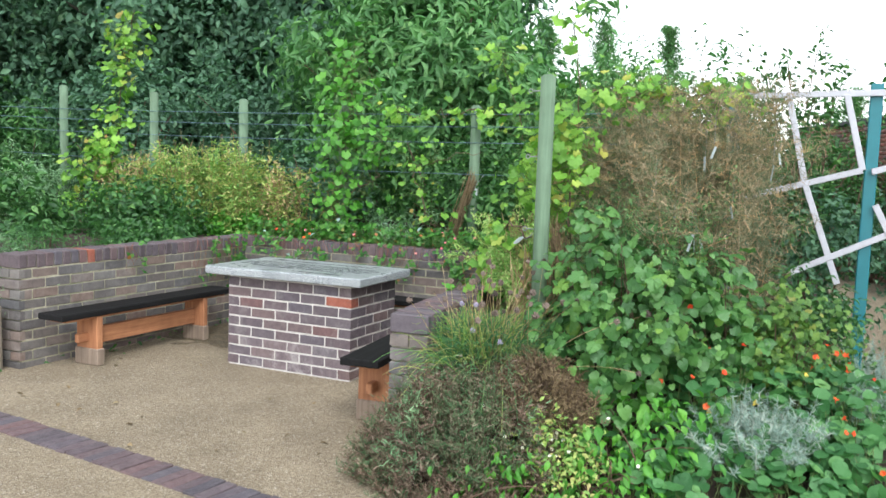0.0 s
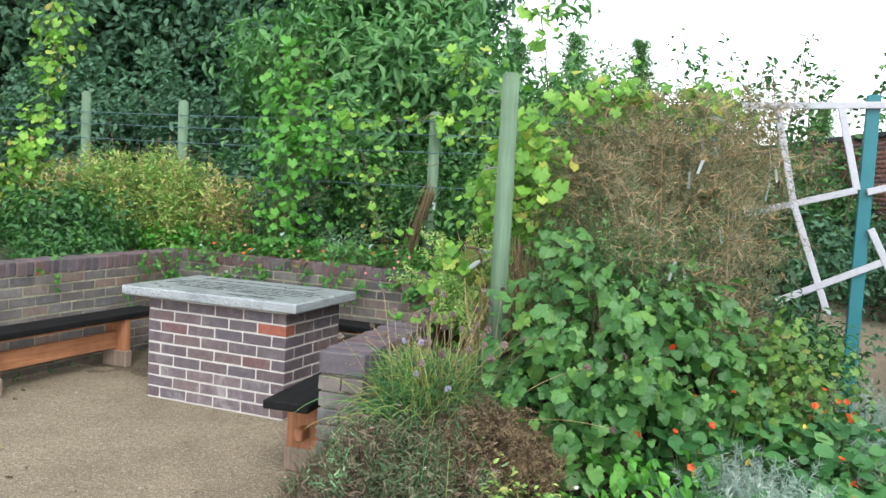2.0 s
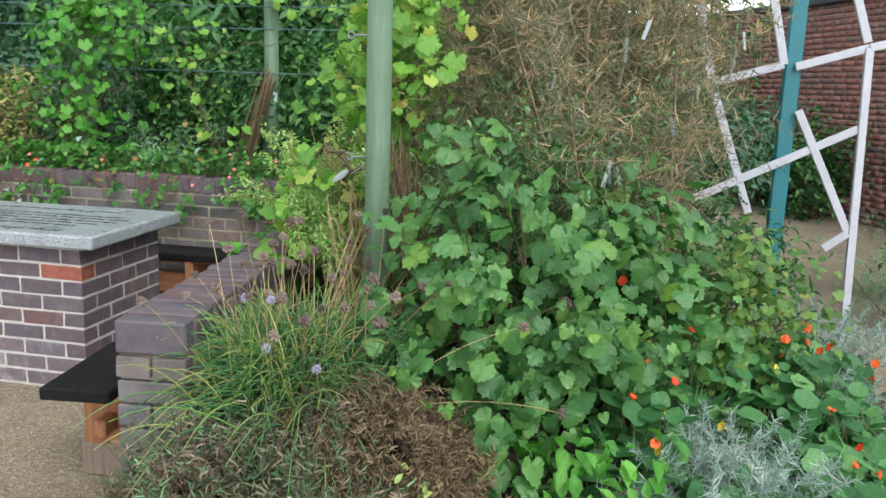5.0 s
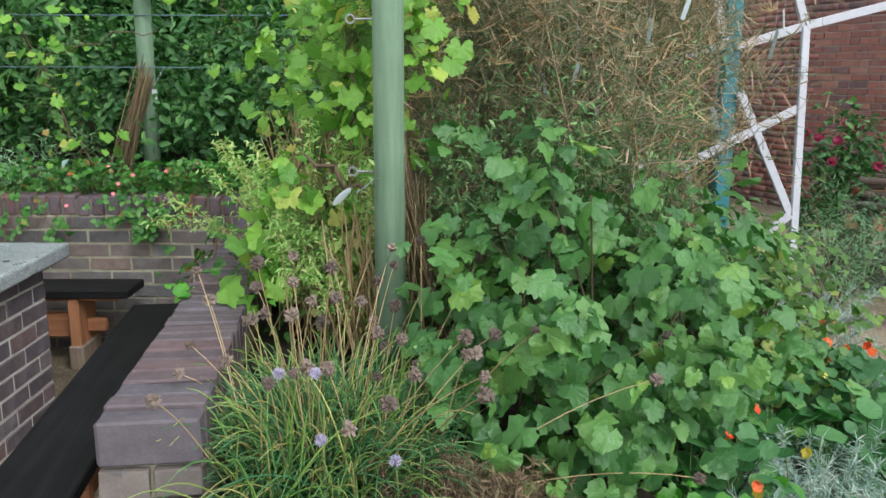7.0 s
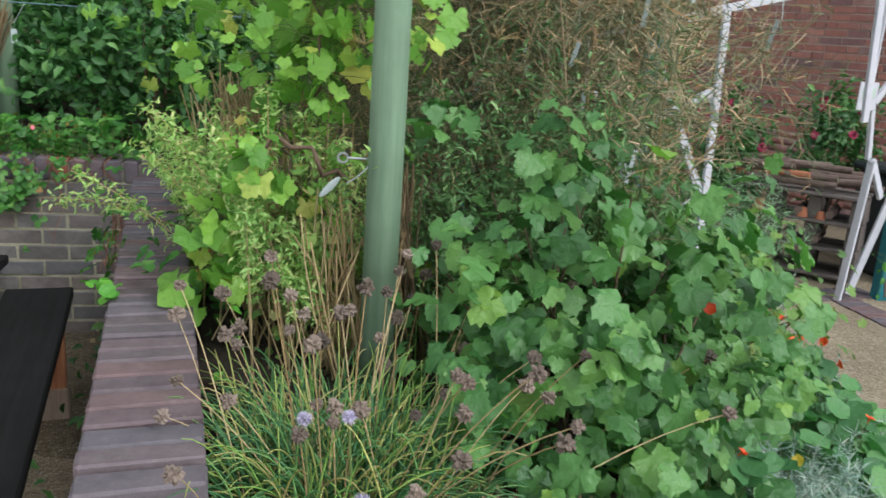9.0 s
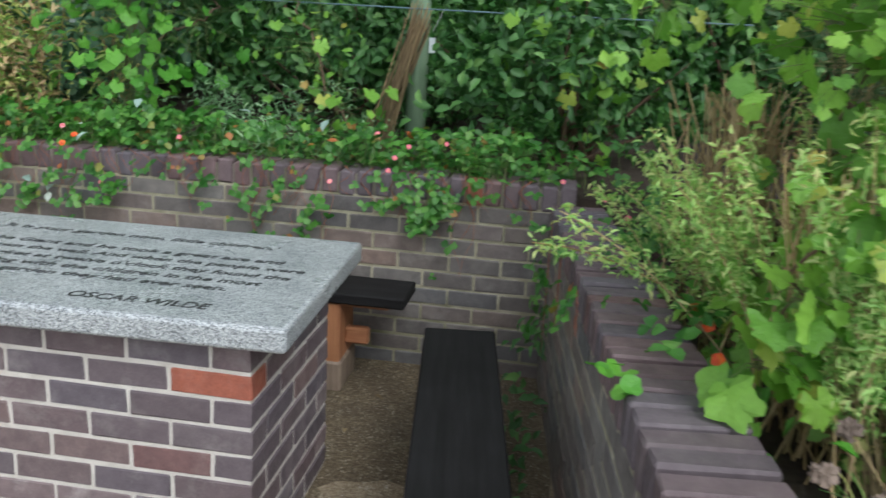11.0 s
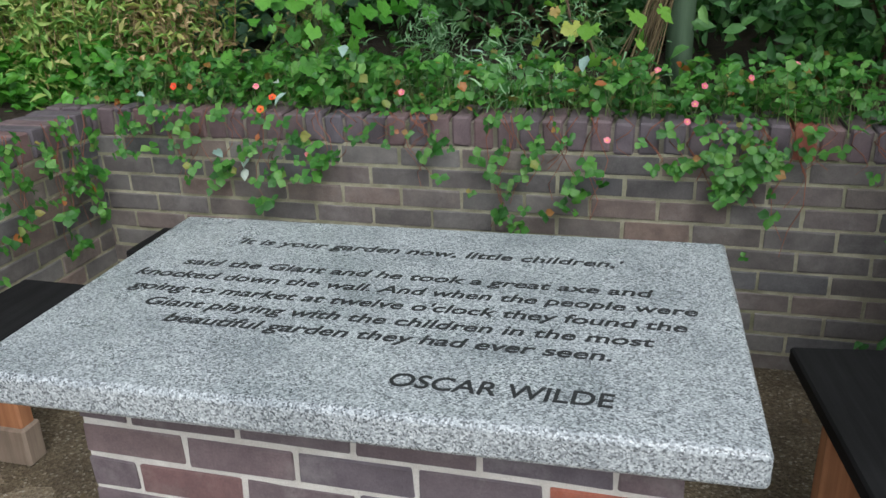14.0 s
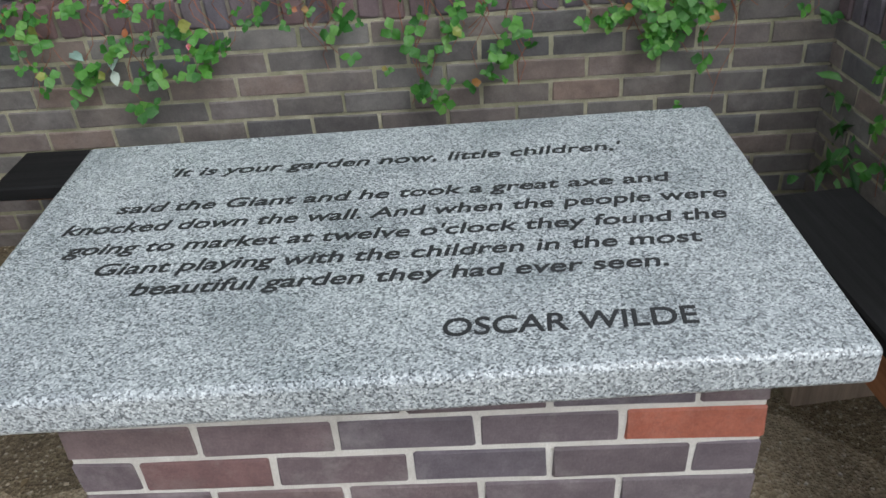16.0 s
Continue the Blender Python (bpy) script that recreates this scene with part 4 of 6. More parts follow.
for x, y, z in ((-0.24, 1.5, 0.72), (0.02, 1.56, 0.83), (0.05, 1.7, 0.86), (-0.1, 1.75, 0.9), (-0.95, 1.6, 0.84), (0.2, 1.8, 0.87), (0.72, 1.6, 0.84), (0.88, 1.3, 0.84), (-1.3, 1.55, 0.62), (0.0, 1.53, 0.78), (0.95, 1.05, 0.83), (-1.5, 1.6, 0.85), (0.35, 1.9, 0.9)):
    bloom("strawberry_flower", (x, y - 0.02, z + (0.1 if x < 0.6 else 0.04)), 0.024, P_PINK, (0.2, -0.8, 0.5), "small bright pink strawberry flower", "flower", "pink strawberry flowers")
for x, y, z in ((-1.85, 1.62, 0.85), (-1.42, 1.56, 0.83), (-1.44, 1.5, 0.8)):
    bloom("fading_flower", (x, y - 0.02, z + 0.09), 0.03, P_RED, (0.1, -0.7, 0.6), "shrivelled orange flower above the wall", "flower", "orange flowers on the back wall", L_BROWN)


def pale_leaves():
    holder = thing("silver_backed_leaves", (-1.2, 1.7, 0.85), "upturned pale leaves among the strawberry plants", "leaves")
    p = np.array([(-1.42, 1.62, 0.87), (-1.38, 1.6, 0.84), (-1.55, 1.53, 0.52), (-1.56, 1.54, 0.57), (-1.65, 1.56, 0.6), (-0.35, 1.75, 0.9), (-1.95, 1.58, 0.82), (-1.2, 1.7, 0.95), (-0.7, 1.8, 0.95)])
    leaf_objects("leaf", holder, OVAL, L_SILVER, p + np.array([0, -0.02, 0.09]), facing_up(len(p), 0.4, (0, -0.8, 0)), rng.uniform(0.05, 0.075, len(p)))


pale_leaves()


def shrub(name, centre, radii, n_clumps, per, size, shape, material, label, category, clump=0.22, stem=12, shell=0.5, hang=None, group="", foot=None):
    """A leafy bush: limbs from the foot to the clumps, leaves in clumps with gaps between."""
    foot = np.array(foot if foot is not None else (centre[0], centre[1], max(0.0, centre[2] - radii[2])))
    holder = thing(name, foot, label, category, group)
    p, out, c = clumps(n_clumps, per, centre, radii, clump, shell)
    keep = p[:, 2] > foot[2] + 0.02
    p, out = p[keep], out[keep]
    head = None if hang is None else np.tile(np.array(hang, float), (len(p), 1))
    fill(holder, "foliage", shape, material, p, out, size * rng.uniform(0.65, 1.25, len(p)), head)
    pick = c[rng.permutation(len(c))[: min(stem, len(c))]]
    base = foot + rng.normal(size=(len(pick), 3)) * np.array([0.08, 0.08, 0]) * max(radii[:2])
    mid = base * 0.5 + pick * 0.5 + rng.normal(size=pick.shape) * 0.08 * max(radii)
    t = np.linspace(0, 1, 6).reshape(1, -1, 1)
    ways = base[:, None] * (1 - t) ** 2 + 2 * mid[:, None] * t * (1 - t) + pick[:, None] * t**2
    stems(holder, "branchwork", ways, 0.006 + 0.012 * max(radii), WOODY, 0.25, 5)
    return holder


def tree(name, at, height, radii, n_clumps, per, size, shape, material, label, clump=0.4, trunk=0.14):
    """A tapered trunk with limbs and a crown of many clumps."""
    holder = thing(name, at, label, "tree")
    at = np.array(at, float)
    centre = at + UP * (height - radii[2])
    p, out, c = clumps(n_clumps, per, centre, radii, clump, 0.45)
    fill(holder, "crown", shape, material, p, out, size * rng.uniform(0.7, 1.25, len(p)))
    t = np.linspace(0, 1, 7).reshape(1, -1, 1)
    top = at + UP * height * 0.8
    way = at * (1 - t) + top * t + np.array([0.12, 0.08, 0]) * np.sin(4 * t)
    stems(holder, "trunk", way, trunk, BARK, 0.3, 9)
    pick = c[rng.permutation(len(c))[:26]]
    base = at + UP * height * rng.uniform(0.15, 0.6, (len(pick), 1))
    mid = base * 0.4 + pick * 0.6 - UP * 0.15
    ways = base[:, None] * (1 - t) ** 2 + 2 * mid[:, None] * t * (1 - t) + pick[:, None] * t**2
    stems(holder, "branchwork", ways, trunk * 0.3, BARK, 0.2, 5)
    return holder


# the tall dark evergreens that close the garden
for x, y, h, r in ((-13.5, 6.0, 7.5, 2.6), (-10.5, 7.2, 8.0, 2.6), (-8.0, 6.2, 7.5, 2.3), (-5.6, 7.6, 8.0, 2.4), (-4.3, 8.8, 7.5, 2.2), (-11.5, 3.2, 6.0, 1.9), (-16, 3.5, 7.0, 2.5)):
    tree("evergreen_oak", (x, y, 0.6), h, (r, r * 0.9, h * 0.47), 330, 80, 0.15, OVAL, L_DARK, "tall dark evergreen tree with dense small leaves", 0.42)
tree("evergreen_oak", (-3.7, 9.4, 0.6), 5.0, (1.6, 1.5, 2.3), 220, 70, 0.13, OVAL, L_DARK, "dark evergreen tree, lower, beside the open sky", 0.4)
for x, y, r in ((-15, 10.5, 4.0), (-8.5, 11.5, 4.0), (-6.4, 11.5, 2.2), (-19, 5.0, 4.0)):
    shrub("dense_hedge", (x, y, 3.6), (r, 1.4, 3.4), 360, 60, 0.3, OVAL, L_DARK, "dense dark hedge behind the trees", "hedge", 0.7, 14, 0.2, None, "dense hedges", (x, y, 0.2))
# the bushes between the fence and the trees
shrub("butterfly_bush", (-1.7, 4.4, 2.5), (1.8, 1.2, 1.8), 260, 60, 0.17, LONG, L_BUSH, "tall green shrub with long narrow leaves", "shrub", 0.3, 22, 0.5, None, "", (-1.6, 4.4, 0.9))
shrub("butterfly_bush", (0.1, 5.0, 1.75), (1.4, 1.0, 1.15), 150, 70, 0.12, LONG, L_BUSH, "leaning green shrub with long narrow leaves", "shrub", 0.3, 16, 0.5, None, "", (0.3, 5.0, 0.9))
shrub("laurel_bush", (-4.2, 4.6, 1.9), (1.3, 0.9, 1.3), 90, 60, 0.1, OVAL, L_DARK, "dark green laurel bush under the trees", "shrub", 0.3, 14, 0.5, None, "", (-4.2, 4.6, 0.9))
shrub("laurel_bush", (-6.6, 4.2, 1.8), (1.5, 0.9, 1.2), 100, 60, 0.1, OVAL, L_DARK, "dark green laurel bush under the trees", "shrub", 0.3, 14, 0.5, None, "", (-6.6, 4.2, 0.9))
shrub("laurel_bush", (0.9, 3.6, 1.5), (0.9, 0.7, 0.9), 90, 60, 0.085, OVAL, L_MID, "green bush behind the fence", "shrub", 0.26, 12, 0.4, None, "", (0.9, 3.6, 0.9))
shrub("laurel_bush", (-0.6, 3.1, 1.35), (1.1, 0.45, 0.55), 80, 60, 0.07, OVAL, L_MID, "shaded green bush behind the fence", "shrub", 0.22, 12, 0.4, None, "", (-0.6, 3.1, 0.85))
shrub("laurel_bush", (-2.6, 3.0, 1.25), (1.0, 0.45, 0.5), 55, 60, 0.09, OVAL, L_DARK, "shaded dark bush behind the fence", "shrub", 0.22, 12, 0.4, None, "", (-2.6, 3.0, 0.85))
shrub("elder_bush", (0.65, 2.3, 1.32), (0.72, 0.3, 0.46), 64, 34, 0.07, OVAL, L_MID, "bright green elder with pointed leaves over the wall", "shrub", 0.15, 16, 0.3, None, "", (0.75, 2.4, 0.8))
shrub("low_herb", (-0.75, 2.05, 0.92), (0.55, 0.3, 0.24), 40, 60, 0.05, SPIKE, L_SAGE, "low grey-green herb clump with tiny white flowers", "herb", 0.1, 10, 0.2, None, "", (-0.75, 2.05, 0.76))
shrub("wormwood", (-5.9, 1.9, 1.0), (0.8, 0.5, 0.55), 90, 50, 0.09, SPIKE, L_SAGE, "grey-green feathery wormwood by the fence post", "shrub", 0.16, 14, 0.2, None, "", (-5.9, 1.9, 0.72))
shrub("wormwood", (-4.6, 1.7, 0.86), (0.6, 0.35, 0.3), 60, 50, 0.07, SPIKE, L_MID, "grey-green feathery wormwood behind the wall", "shrub", 0.16, 14, 0.2, None, "", (-4.6, 1.7, 0.72))
shrub("elder_bush", (-7.2, 2.6, 1.6), (1.0, 0.6, 0.9), 70, 40, 0.13, LONG, L_MID, "drooping dark green bush at the garden's edge", "shrub", 0.26, 12, 0.3, None, "", (-7.2, 2.6, 0.75))

shrub("low_herb", (-2.85, 0.9, 0.74), (0.38, 0.6, 0.22), 60, 50, 0.06, OVAL, L_MID, "low green herbs behind the side wall", "shrub", 0.13, 12, 0.2, None, "", (-2.85, 0.9, 0.6))
shrub("low_herb", (-3.0, -0.2, 0.74), (0.45, 0.7, 0.24), 70, 50, 0.06, SPIKE, L_MID, "low green herbs behind the side wall", "shrub", 0.13, 12, 0.2, None, "", (-3.0, -0.2, 0.6))
shrub("lavender", (-2.85, -0.95, 0.7), (0.4, 0.35, 0.35), 60, 50, 0.06, NEEDLE, L_SAGE, "blue-grey lavender at the end of the wall", "shrub", 0.12, 12, 0.2, None, "", (-2.85, -0.95, 0.3))
shrub("leafy_weeds", (-3.4, 1.35, 0.95), (0.7, 0.4, 0.35), 60, 40, 0.08, OVAL, L_MID, "leafy green plants behind the side wall", "shrub", 0.16, 12, 0.2, None, "", (-3.4, 1.35, 0.65))
shrub("leafy_weeds", (-4.6, 0.5, 0.9), (1.0, 0.8, 0.45), 90, 40, 0.09, OVAL, L_MID, "leafy green plants behind the side wall", "shrub", 0.18, 12, 0.2, None, "", (-4.6, 0.5, 0.6))
shrub("leafy_weeds", (-6.8, 0.8, 0.95), (1.2, 0.8, 0.6), 100, 40, 0.1, OVAL, L_MID, "leafy green plants at the garden's edge", "shrub", 0.2, 12, 0.2, None, "", (-6.8, 0.8, 0.6))


def fading_stand(at, width, height, n, green, label):
    """Dying, yellowing stems that stand in a thicket, with small leaves to the top."""
    holder = thing("fading_beans", at, label, "herbaceous plant", "yellowing plants by the fence")
    base = np.array(at) + rng.normal(size=(n, 3)) * np.array([width * 0.5, 0.14, 0])
    lean = UP + rng.normal(size=(n, 3)) * np.array([0.14, 0.12, 0])
    ways = arcs(base, lean, height * rng.uniform(0.6, 1.05, n), 0.04, 7)
    stems(holder, "stem_growth", ways, 0.0045, STRAW, 0.4)
    t = rng.uniform(0.08, 1.0, (n, 120)) ** 0.9
    i = np.clip((t * 6).astype(int), 0, 5)
    p = np.take_along_axis(ways, i[..., None].repeat(3, 2), 1) + rng.normal(size=(n, 120, 3)) * 0.055
    p = p.reshape(-1, 3)
    dry = rng.random(len(p)) > green
    for sel, name, mat in ((~dry, "foliage", L_YELLOW), (dry, "dry_foliage", L_DRY)):
        if sel.any():
            fill(holder, name, LONG, mat, p[sel], facing_up(sel.sum(), 0.9), rng.uniform(0.03, 0.075, sel.sum()), UP * 0.9 + rng.normal(size=(sel.sum(), 3)) * 0.8)


for x, w, h, n, g in ((-4.15, 0.42, 1.0, 40, 0.55), (-3.55, 0.42, 1.15, 42, 1.0), (-3.05, 0.36, 1.2, 42, 1.0), (-2.55, 0.32, 1.1, 34, 1.0), (-2.1, 0.25, 0.95, 24, 0.6)):
    fading_stand((x, 2.05, 0.74), w, h, n, g, "thicket of yellowing dying stems with small leaves")
for x in (-4.0, -3.4, -2.85, -2.4):
    shrub("leafy_weeds", (x, 1.88, 0.84), (0.38, 0.16, 0.2), 30, 34, 0.07, OVAL, L_MID if x < -3 else L_LIME, "low green weeds at the foot of the yellowing stems", "shrub", 0.1, 8, 0.2, None, "", (x, 1.9, 0.7))


def vine(path, n, size, material, label, spread_by=0.12, name="grape_vine", shape=LOBED, pick=120):
    """A climbing stem with lobed leaves along it."""
    path = np.array(path, float)
    holder = thing(name, path[0], label, "climbing plant", "climbing vines")
    t = np.linspace(0, len(path) - 1, 26)
    way = np.stack([np.interp(t, np.arange(len(path)), path[:, k]) for k in range(3)], 1)
    way[1:-1] += rng.normal(size=(24, 3)) * 0.02
    stems(holder, "stem", way[None], 0.007, WOODY, 0.4, 5)
    knots = rng.uniform(0, 25, max(4, n // 22))
    u = np.clip(knots[rng.integers(0, len(knots), n)] + rng.normal(size=n) * 0.9, 0, 25)
    p = np.stack([np.interp(u, np.arange(26), way[:, k]) for k in range(3)], 1)
    off = unit(rng.normal(size=(n, 3)) + np.array([0, -0.5, 0])) * spread_by * rng.uniform(0.15, 1.35, (n, 1))
    q = p + off
    stems(holder, "stem_growth", np.stack([p, (p + q) / 2 + UP * 0.01, q], 1), 0.0015, STALK)
    f = unit(off / spread_by * 0.6 + np.array([0.1, -0.4, 0.7]) + rng.normal(size=(n, 3)) * 0.5)
    k = min(pick, n)
    s = size * (0.4 + 0.85 * rng.random(n) ** 1.3)
    leaf_objects("leaf", holder, shape, material, q[:k], f[:k], s[:k], np.tile((0, -0.3, -1.0), (k, 1)) + rng.normal(size=(k, 3)) * 0.4)
    if n > k:
        fill(holder, "foliage", shape, material, q[k:], f[k:], s[k:], np.tile((0, -0.3, -1.0), (n - k, 1)))


vine([(-4.6, 2.2, 0.8), (-4.7, 2.15, 1.5), (-4.55, 2.15, 2.1), (-4.45, 2.15, 2.6), (-4.3, 2.15, 3.3)], 420, 0.1, L_VINE, "bright green vine climbing a fence post", 0.26, pick=60)
vine([(-5.2, 2.0, 0.9), (-4.95, 2.0, 1.4), (-4.7, 2.0, 1.8)], 180, 0.1, L_VINE, "bright green vine beside a fence post", 0.25, pick=40)
vine([(-1.5, 2.15, 0.85), (-1.45, 2.1, 1.4), (-1.4, 2.1, 1.9), (-1.3, 2.1, 2.2), (-1.35, 2.1, 2.75)], 620, 0.08, L_LIME, "green vine bunched round a fence post", 0.34, pick=60)
vine([(-1.35, 2.1, 1.3), (-1.0, 2.05, 1.5), (-0.9, 2.05, 1.9)], 70, 0.075, L_LIME, "green vine spreading along the fence", 0.32, pick=40)
vine([(0.3, 2.2, 2.1), (-0.2, 2.1, 2.13), (-0.6, 2.1, 2.1), (-0.95, 2.1, 2.15)], 110, 0.075, L_VINE, "yellow-green vine along the top wire", 0.12, pick=40)
vine([(-0.3, 2.1, 0.9), (-0.5, 2.0, 1.35), (-0.6, 2.0, 1.6), (0.1, 2.1, 1.75)], 80, 0.075, L_VINE, "sparse vine on the fence wires", 0.25, pick=40)
vine([(1.0, 2.4, 0.9), (0.7, 2.3, 1.5), (0.4, 2.3, 2.0), (0.2, 2.3, 2.7)], 170, 0.08, L_VINE, "tall bright vine on the fence", 0.3, pick=40)


def straw_bundle(at, top, n, r, label):
    holder = thing("dry_stalk_bundle", at, label, "dry stalks", "bundles of dry stalks")
    a = np.array(at) + rng.normal(size=(n, 3)) * np.array([r, r, 0.02])
    b = np.array(top) + rng.normal(size=(n, 3)) * np.array([r, r, 0.06]) * 0.8
    mid = (a + b) / 2 + rng.normal(size=(n, 3)) * (0.02 + 0.5 * max(0.0, r - 0.05))
    t = np.linspace(0, 1, 5).reshape(1, -1, 1)
    stems(holder, "stem_growth", a[:, None] * (1 - t) ** 2 + 2 * mid[:, None] * t * (1 - t) + b[:, None] * t**2, 0.0032, L_BROWN if r < 0.06 else L_DRY, 0.7)


straw_bundle((-0.22, 2.12, 0.82), (-0.02, 2.16, 1.5), 60, 0.035, "tied bundle of dry brown stalks against a post")
straw_bundle((-2.3, 2.0, 0.78), (-2.2, 2.05, 1.4), 60, 0.07, "dry straw-coloured stalks by the fence")
straw_bundle((1.68, -0.3, 0.6), (1.62, -0.34, 1.2), 60, 0.05, "dry straw-coloured stalks beside the green post")

# ---- the herb bed beside the alcove ----


def chives(at, r, n, height, label):
    """A clump of chives: arching tubular blades, dry flower stalks with seed heads, a few lilac flowers."""
    holder = thing("chives_clump", at, label, "chives")
    at = np.array(at, float)
    base = at + rng.normal(size=(n, 3)) * np.array([r, r * 0.8, 0]) * 0.5
    base[:, 2] -= 0.06
    lean = UP * 0.95 + (base - at) * 0.55 / r + rng.normal(size=(n, 3)) * 0.36
    ways = arcs(base, lean, height * rng.uniform(0.35, 0.95, n), 0.48, 9)
    stems(holder, "grass_tuft", ways[(ways[:, -1, 0] > 1.08) & (ways[:, -1, 0] < 1.84)], 0.0032, L_CHIVE, 0.35, 4)
    m = n // 4
    base = at + rng.normal(size=(m, 3)) * np.array([r, r, 0]) * 0.65
    lean = UP * 0.8 + (base - at) * 0.45 / r + rng.normal(size=(m, 3)) * 0.3
    ways = arcs(base, lean, height * rng.uniform(0.4, 0.85, m), 0.4, 8)
    stems(holder, "fallen_tuft", ways[(ways[:, -1, 0] > 1.12) & (ways[:, -1, 0] < 1.74)], 0.0027, L_YELLOW, 0.35, 4)
    k = 80
    base = at + rng.normal(size=(k, 3)) * np.array([r, r, 0]) * 0.6
    lean = UP * 1.0 + (base - at) * 0.62 / r + np.array([0, 0.12, 0]) + rng.normal(size=(k, 3)) * 0.24
    ways = arcs(base, lean, height * rng.uniform(0.5, 1.05, k), 0.2, 8)
    ways = ways[(ways[:, -1, 0] > 1.1) & (ways[:, -1, 1] > -1.4)]
    stems(holder, "dry_growth", ways, 0.0017, L_DRY, 0.7, 4)
    tips = ways[:, -1]
    ball = bmesh.new()
    bmesh.ops.create_icosphere(ball, subdivisions=3, radius=0.013)
    for v in ball.verts:
        v.co *= random.choice((0.55, 0.8, 1.0, 1.35))
    head = bpy.data.meshes.new("seed_head")
    ball.to_mesh(head)
    ball.free()
    head.materials.append(SEED)
    for p in tips[:66]:
        ob = new("seed_head", head)
        ob.parent = holder
        ob.matrix_local = Matrix.Translation(Vector(p - at)) @ Euler(rng.uniform(0, 6, 3)).to_matrix().to_4x4() @ Matrix.Scale(float(rng.uniform(0.75, 1.25)), 4)
    return holder


def pompon(at, r, material, label, group):
    """A round chive flower of many florets on a stalk."""
    ob = thing("chive_flower", at, label, "flower", group)
    d = unit(rng.normal(size=(220, 3)) + UP * 0.4)
    part("corolla", leaf_mesh("corolla", SPIKE, d * r * 0.25, rng.normal(size=(220, 3)), np.full(220, r * 0.75), d * 6), material, ob)
    part("stalk", tube_mesh("stalk", np.array([[(0, 0, 0), (0.01, 0.01, -0.14), (0.0, 0.02, -0.3)]]), 0.0025, 1, 5), STALK, ob)


chives((1.44, -0.94, 0.56), 0.27, 1700, 0.66, "large clump of chives with dry seed heads")
for p in ((1.36, -1.12, 0.86), (1.44, -1.12, 0.86), (1.46, -1.2, 0.74), (1.62, -1.22, 0.7)):
    pompon(p, 0.017, P_LILAC, "pale lilac chive flower", "lilac chive flowers")


def mound(name, centre, radii, n, height, sprig, mats, label, category, width=0.5):
    """A cushion of many small upright sprigs, rooted on a rounded mound."""
    holder = thing(name, (centre[0], centre[1], centre[2]), label, category)
    d = unit(rng.normal(size=(n, 3)) * np.array([1, 1, 0.8]))
    d[:, 2] = np.abs(d[:, 2])
    c = np.array(centre, float)
    lump = np.array([noise.noise((a * 3 + c[0] * 5, b * 3, 1)) for a, b in d[:, :2]])[:, None]
    root = c + d * np.array(radii) * (0.8 + 0.28 * lump)
    lean = unit(d * np.array([0.55, 0.55, 0.6]) + UP * 0.6 + rng.normal(size=(n, 3)) * 0.22)
    ways = arcs(root, lean, height * rng.uniform(0.6, 1.3, n), 0.02, 4)
    stems(holder, "branching", ways, 0.0022, WOODY, 0.5, 3)
    share = rng.integers(0, len(mats), n)
    # neighbouring sprigs share a tint
    patch = np.array([noise.noise((a * 2.2, b * 2.2, 5)) for a, b in root[:, :2]])
    share = np.clip(((patch + 0.5) * len(mats) + rng.normal(size=n) * 0.5).astype(int), 0, len(mats) - 1)
    for k, (mat, shape) in enumerate(mats):
        w = ways[share == k]
        if not len(w):
            continue
        per = 16
        t = rng.uniform(0.1, 1.0, (len(w), per, 1))
        p = w[:, 0][:, None] * (1 - t) + w[:, -1][:, None] * t
        a = rng.uniform(0, 2 * np.pi, (len(w), per, 1))
        side = np.concatenate([np.cos(a), np.sin(a), np.full_like(a, 0.7)], 2)
        p = (p + side * 0.004).reshape(-1, 3)
        fill(holder, "foliage", shape, mat, p, unit(rng.normal(size=p.shape) + UP), sprig * rng.uniform(0.7, 1.3, len(p)), side.reshape(-1, 3) * 3)
    return holder


mound("heather_clump", (1.52, -1.34, 0.06), (0.5, 0.36, 0.46), 1900, 0.17, 0.033, [(L_HEATH, SPIKE), (L_PINKHEATH, SPIKE), (L_SAGE, SPIKE), (L_PINKHEATH, SPIKE), (L_HEATH, SPIKE)], "grey-green and faded pink heather cushion", "heather")
mound("heather_clump", (1.22, -1.4, -0.06), (0.26, 0.3, 0.34), 800, 0.16, 0.033, [(L_PINKHEATH, SPIKE), (L_HEATH, SPIKE)], "faded pink heather spilling on the gravel", "heather")
mound("heather_clump", (1.5, -1.58, -0.1), (0.4, 0.2, 0.28), 700, 0.12, 0.03, [(L_HEATH, SPIKE), (L_PINKHEATH, SPIKE)], "grey-green heather at the edge of the gravel", "heather")
mound("dead_thyme", (1.76, -1.16, 0.3), (0.34, 0.24, 0.3), 1300, 0.12, 0.028, [(L_BROWN, SPIKE), (L_BROWN, NEEDLE)], "brown dead thyme cushion behind the heather", "thyme")
shrub("candytuft", (1.97, -1.38, 0.2), (0.24, 0.18, 0.22), 60, 30, 0.03, OVAL, L_YELLOW, "low yellow-green plant with small white flowers", "herb", 0.07, 10, 0.3, None, "", (1.97, -1.38, 0.02))
for _ in range(22):
    p = np.array([1.95, -1.45, 0.33]) + rng.normal(size=3) * np.array([0.16, 0.08, 0.06])
    bloom("white_flower", tuple(p), 0.019, P_WHITE, (0.1, -0.6, 0.8), "tiny white flower cluster", "flower", "white flowers", P_YELLOW)


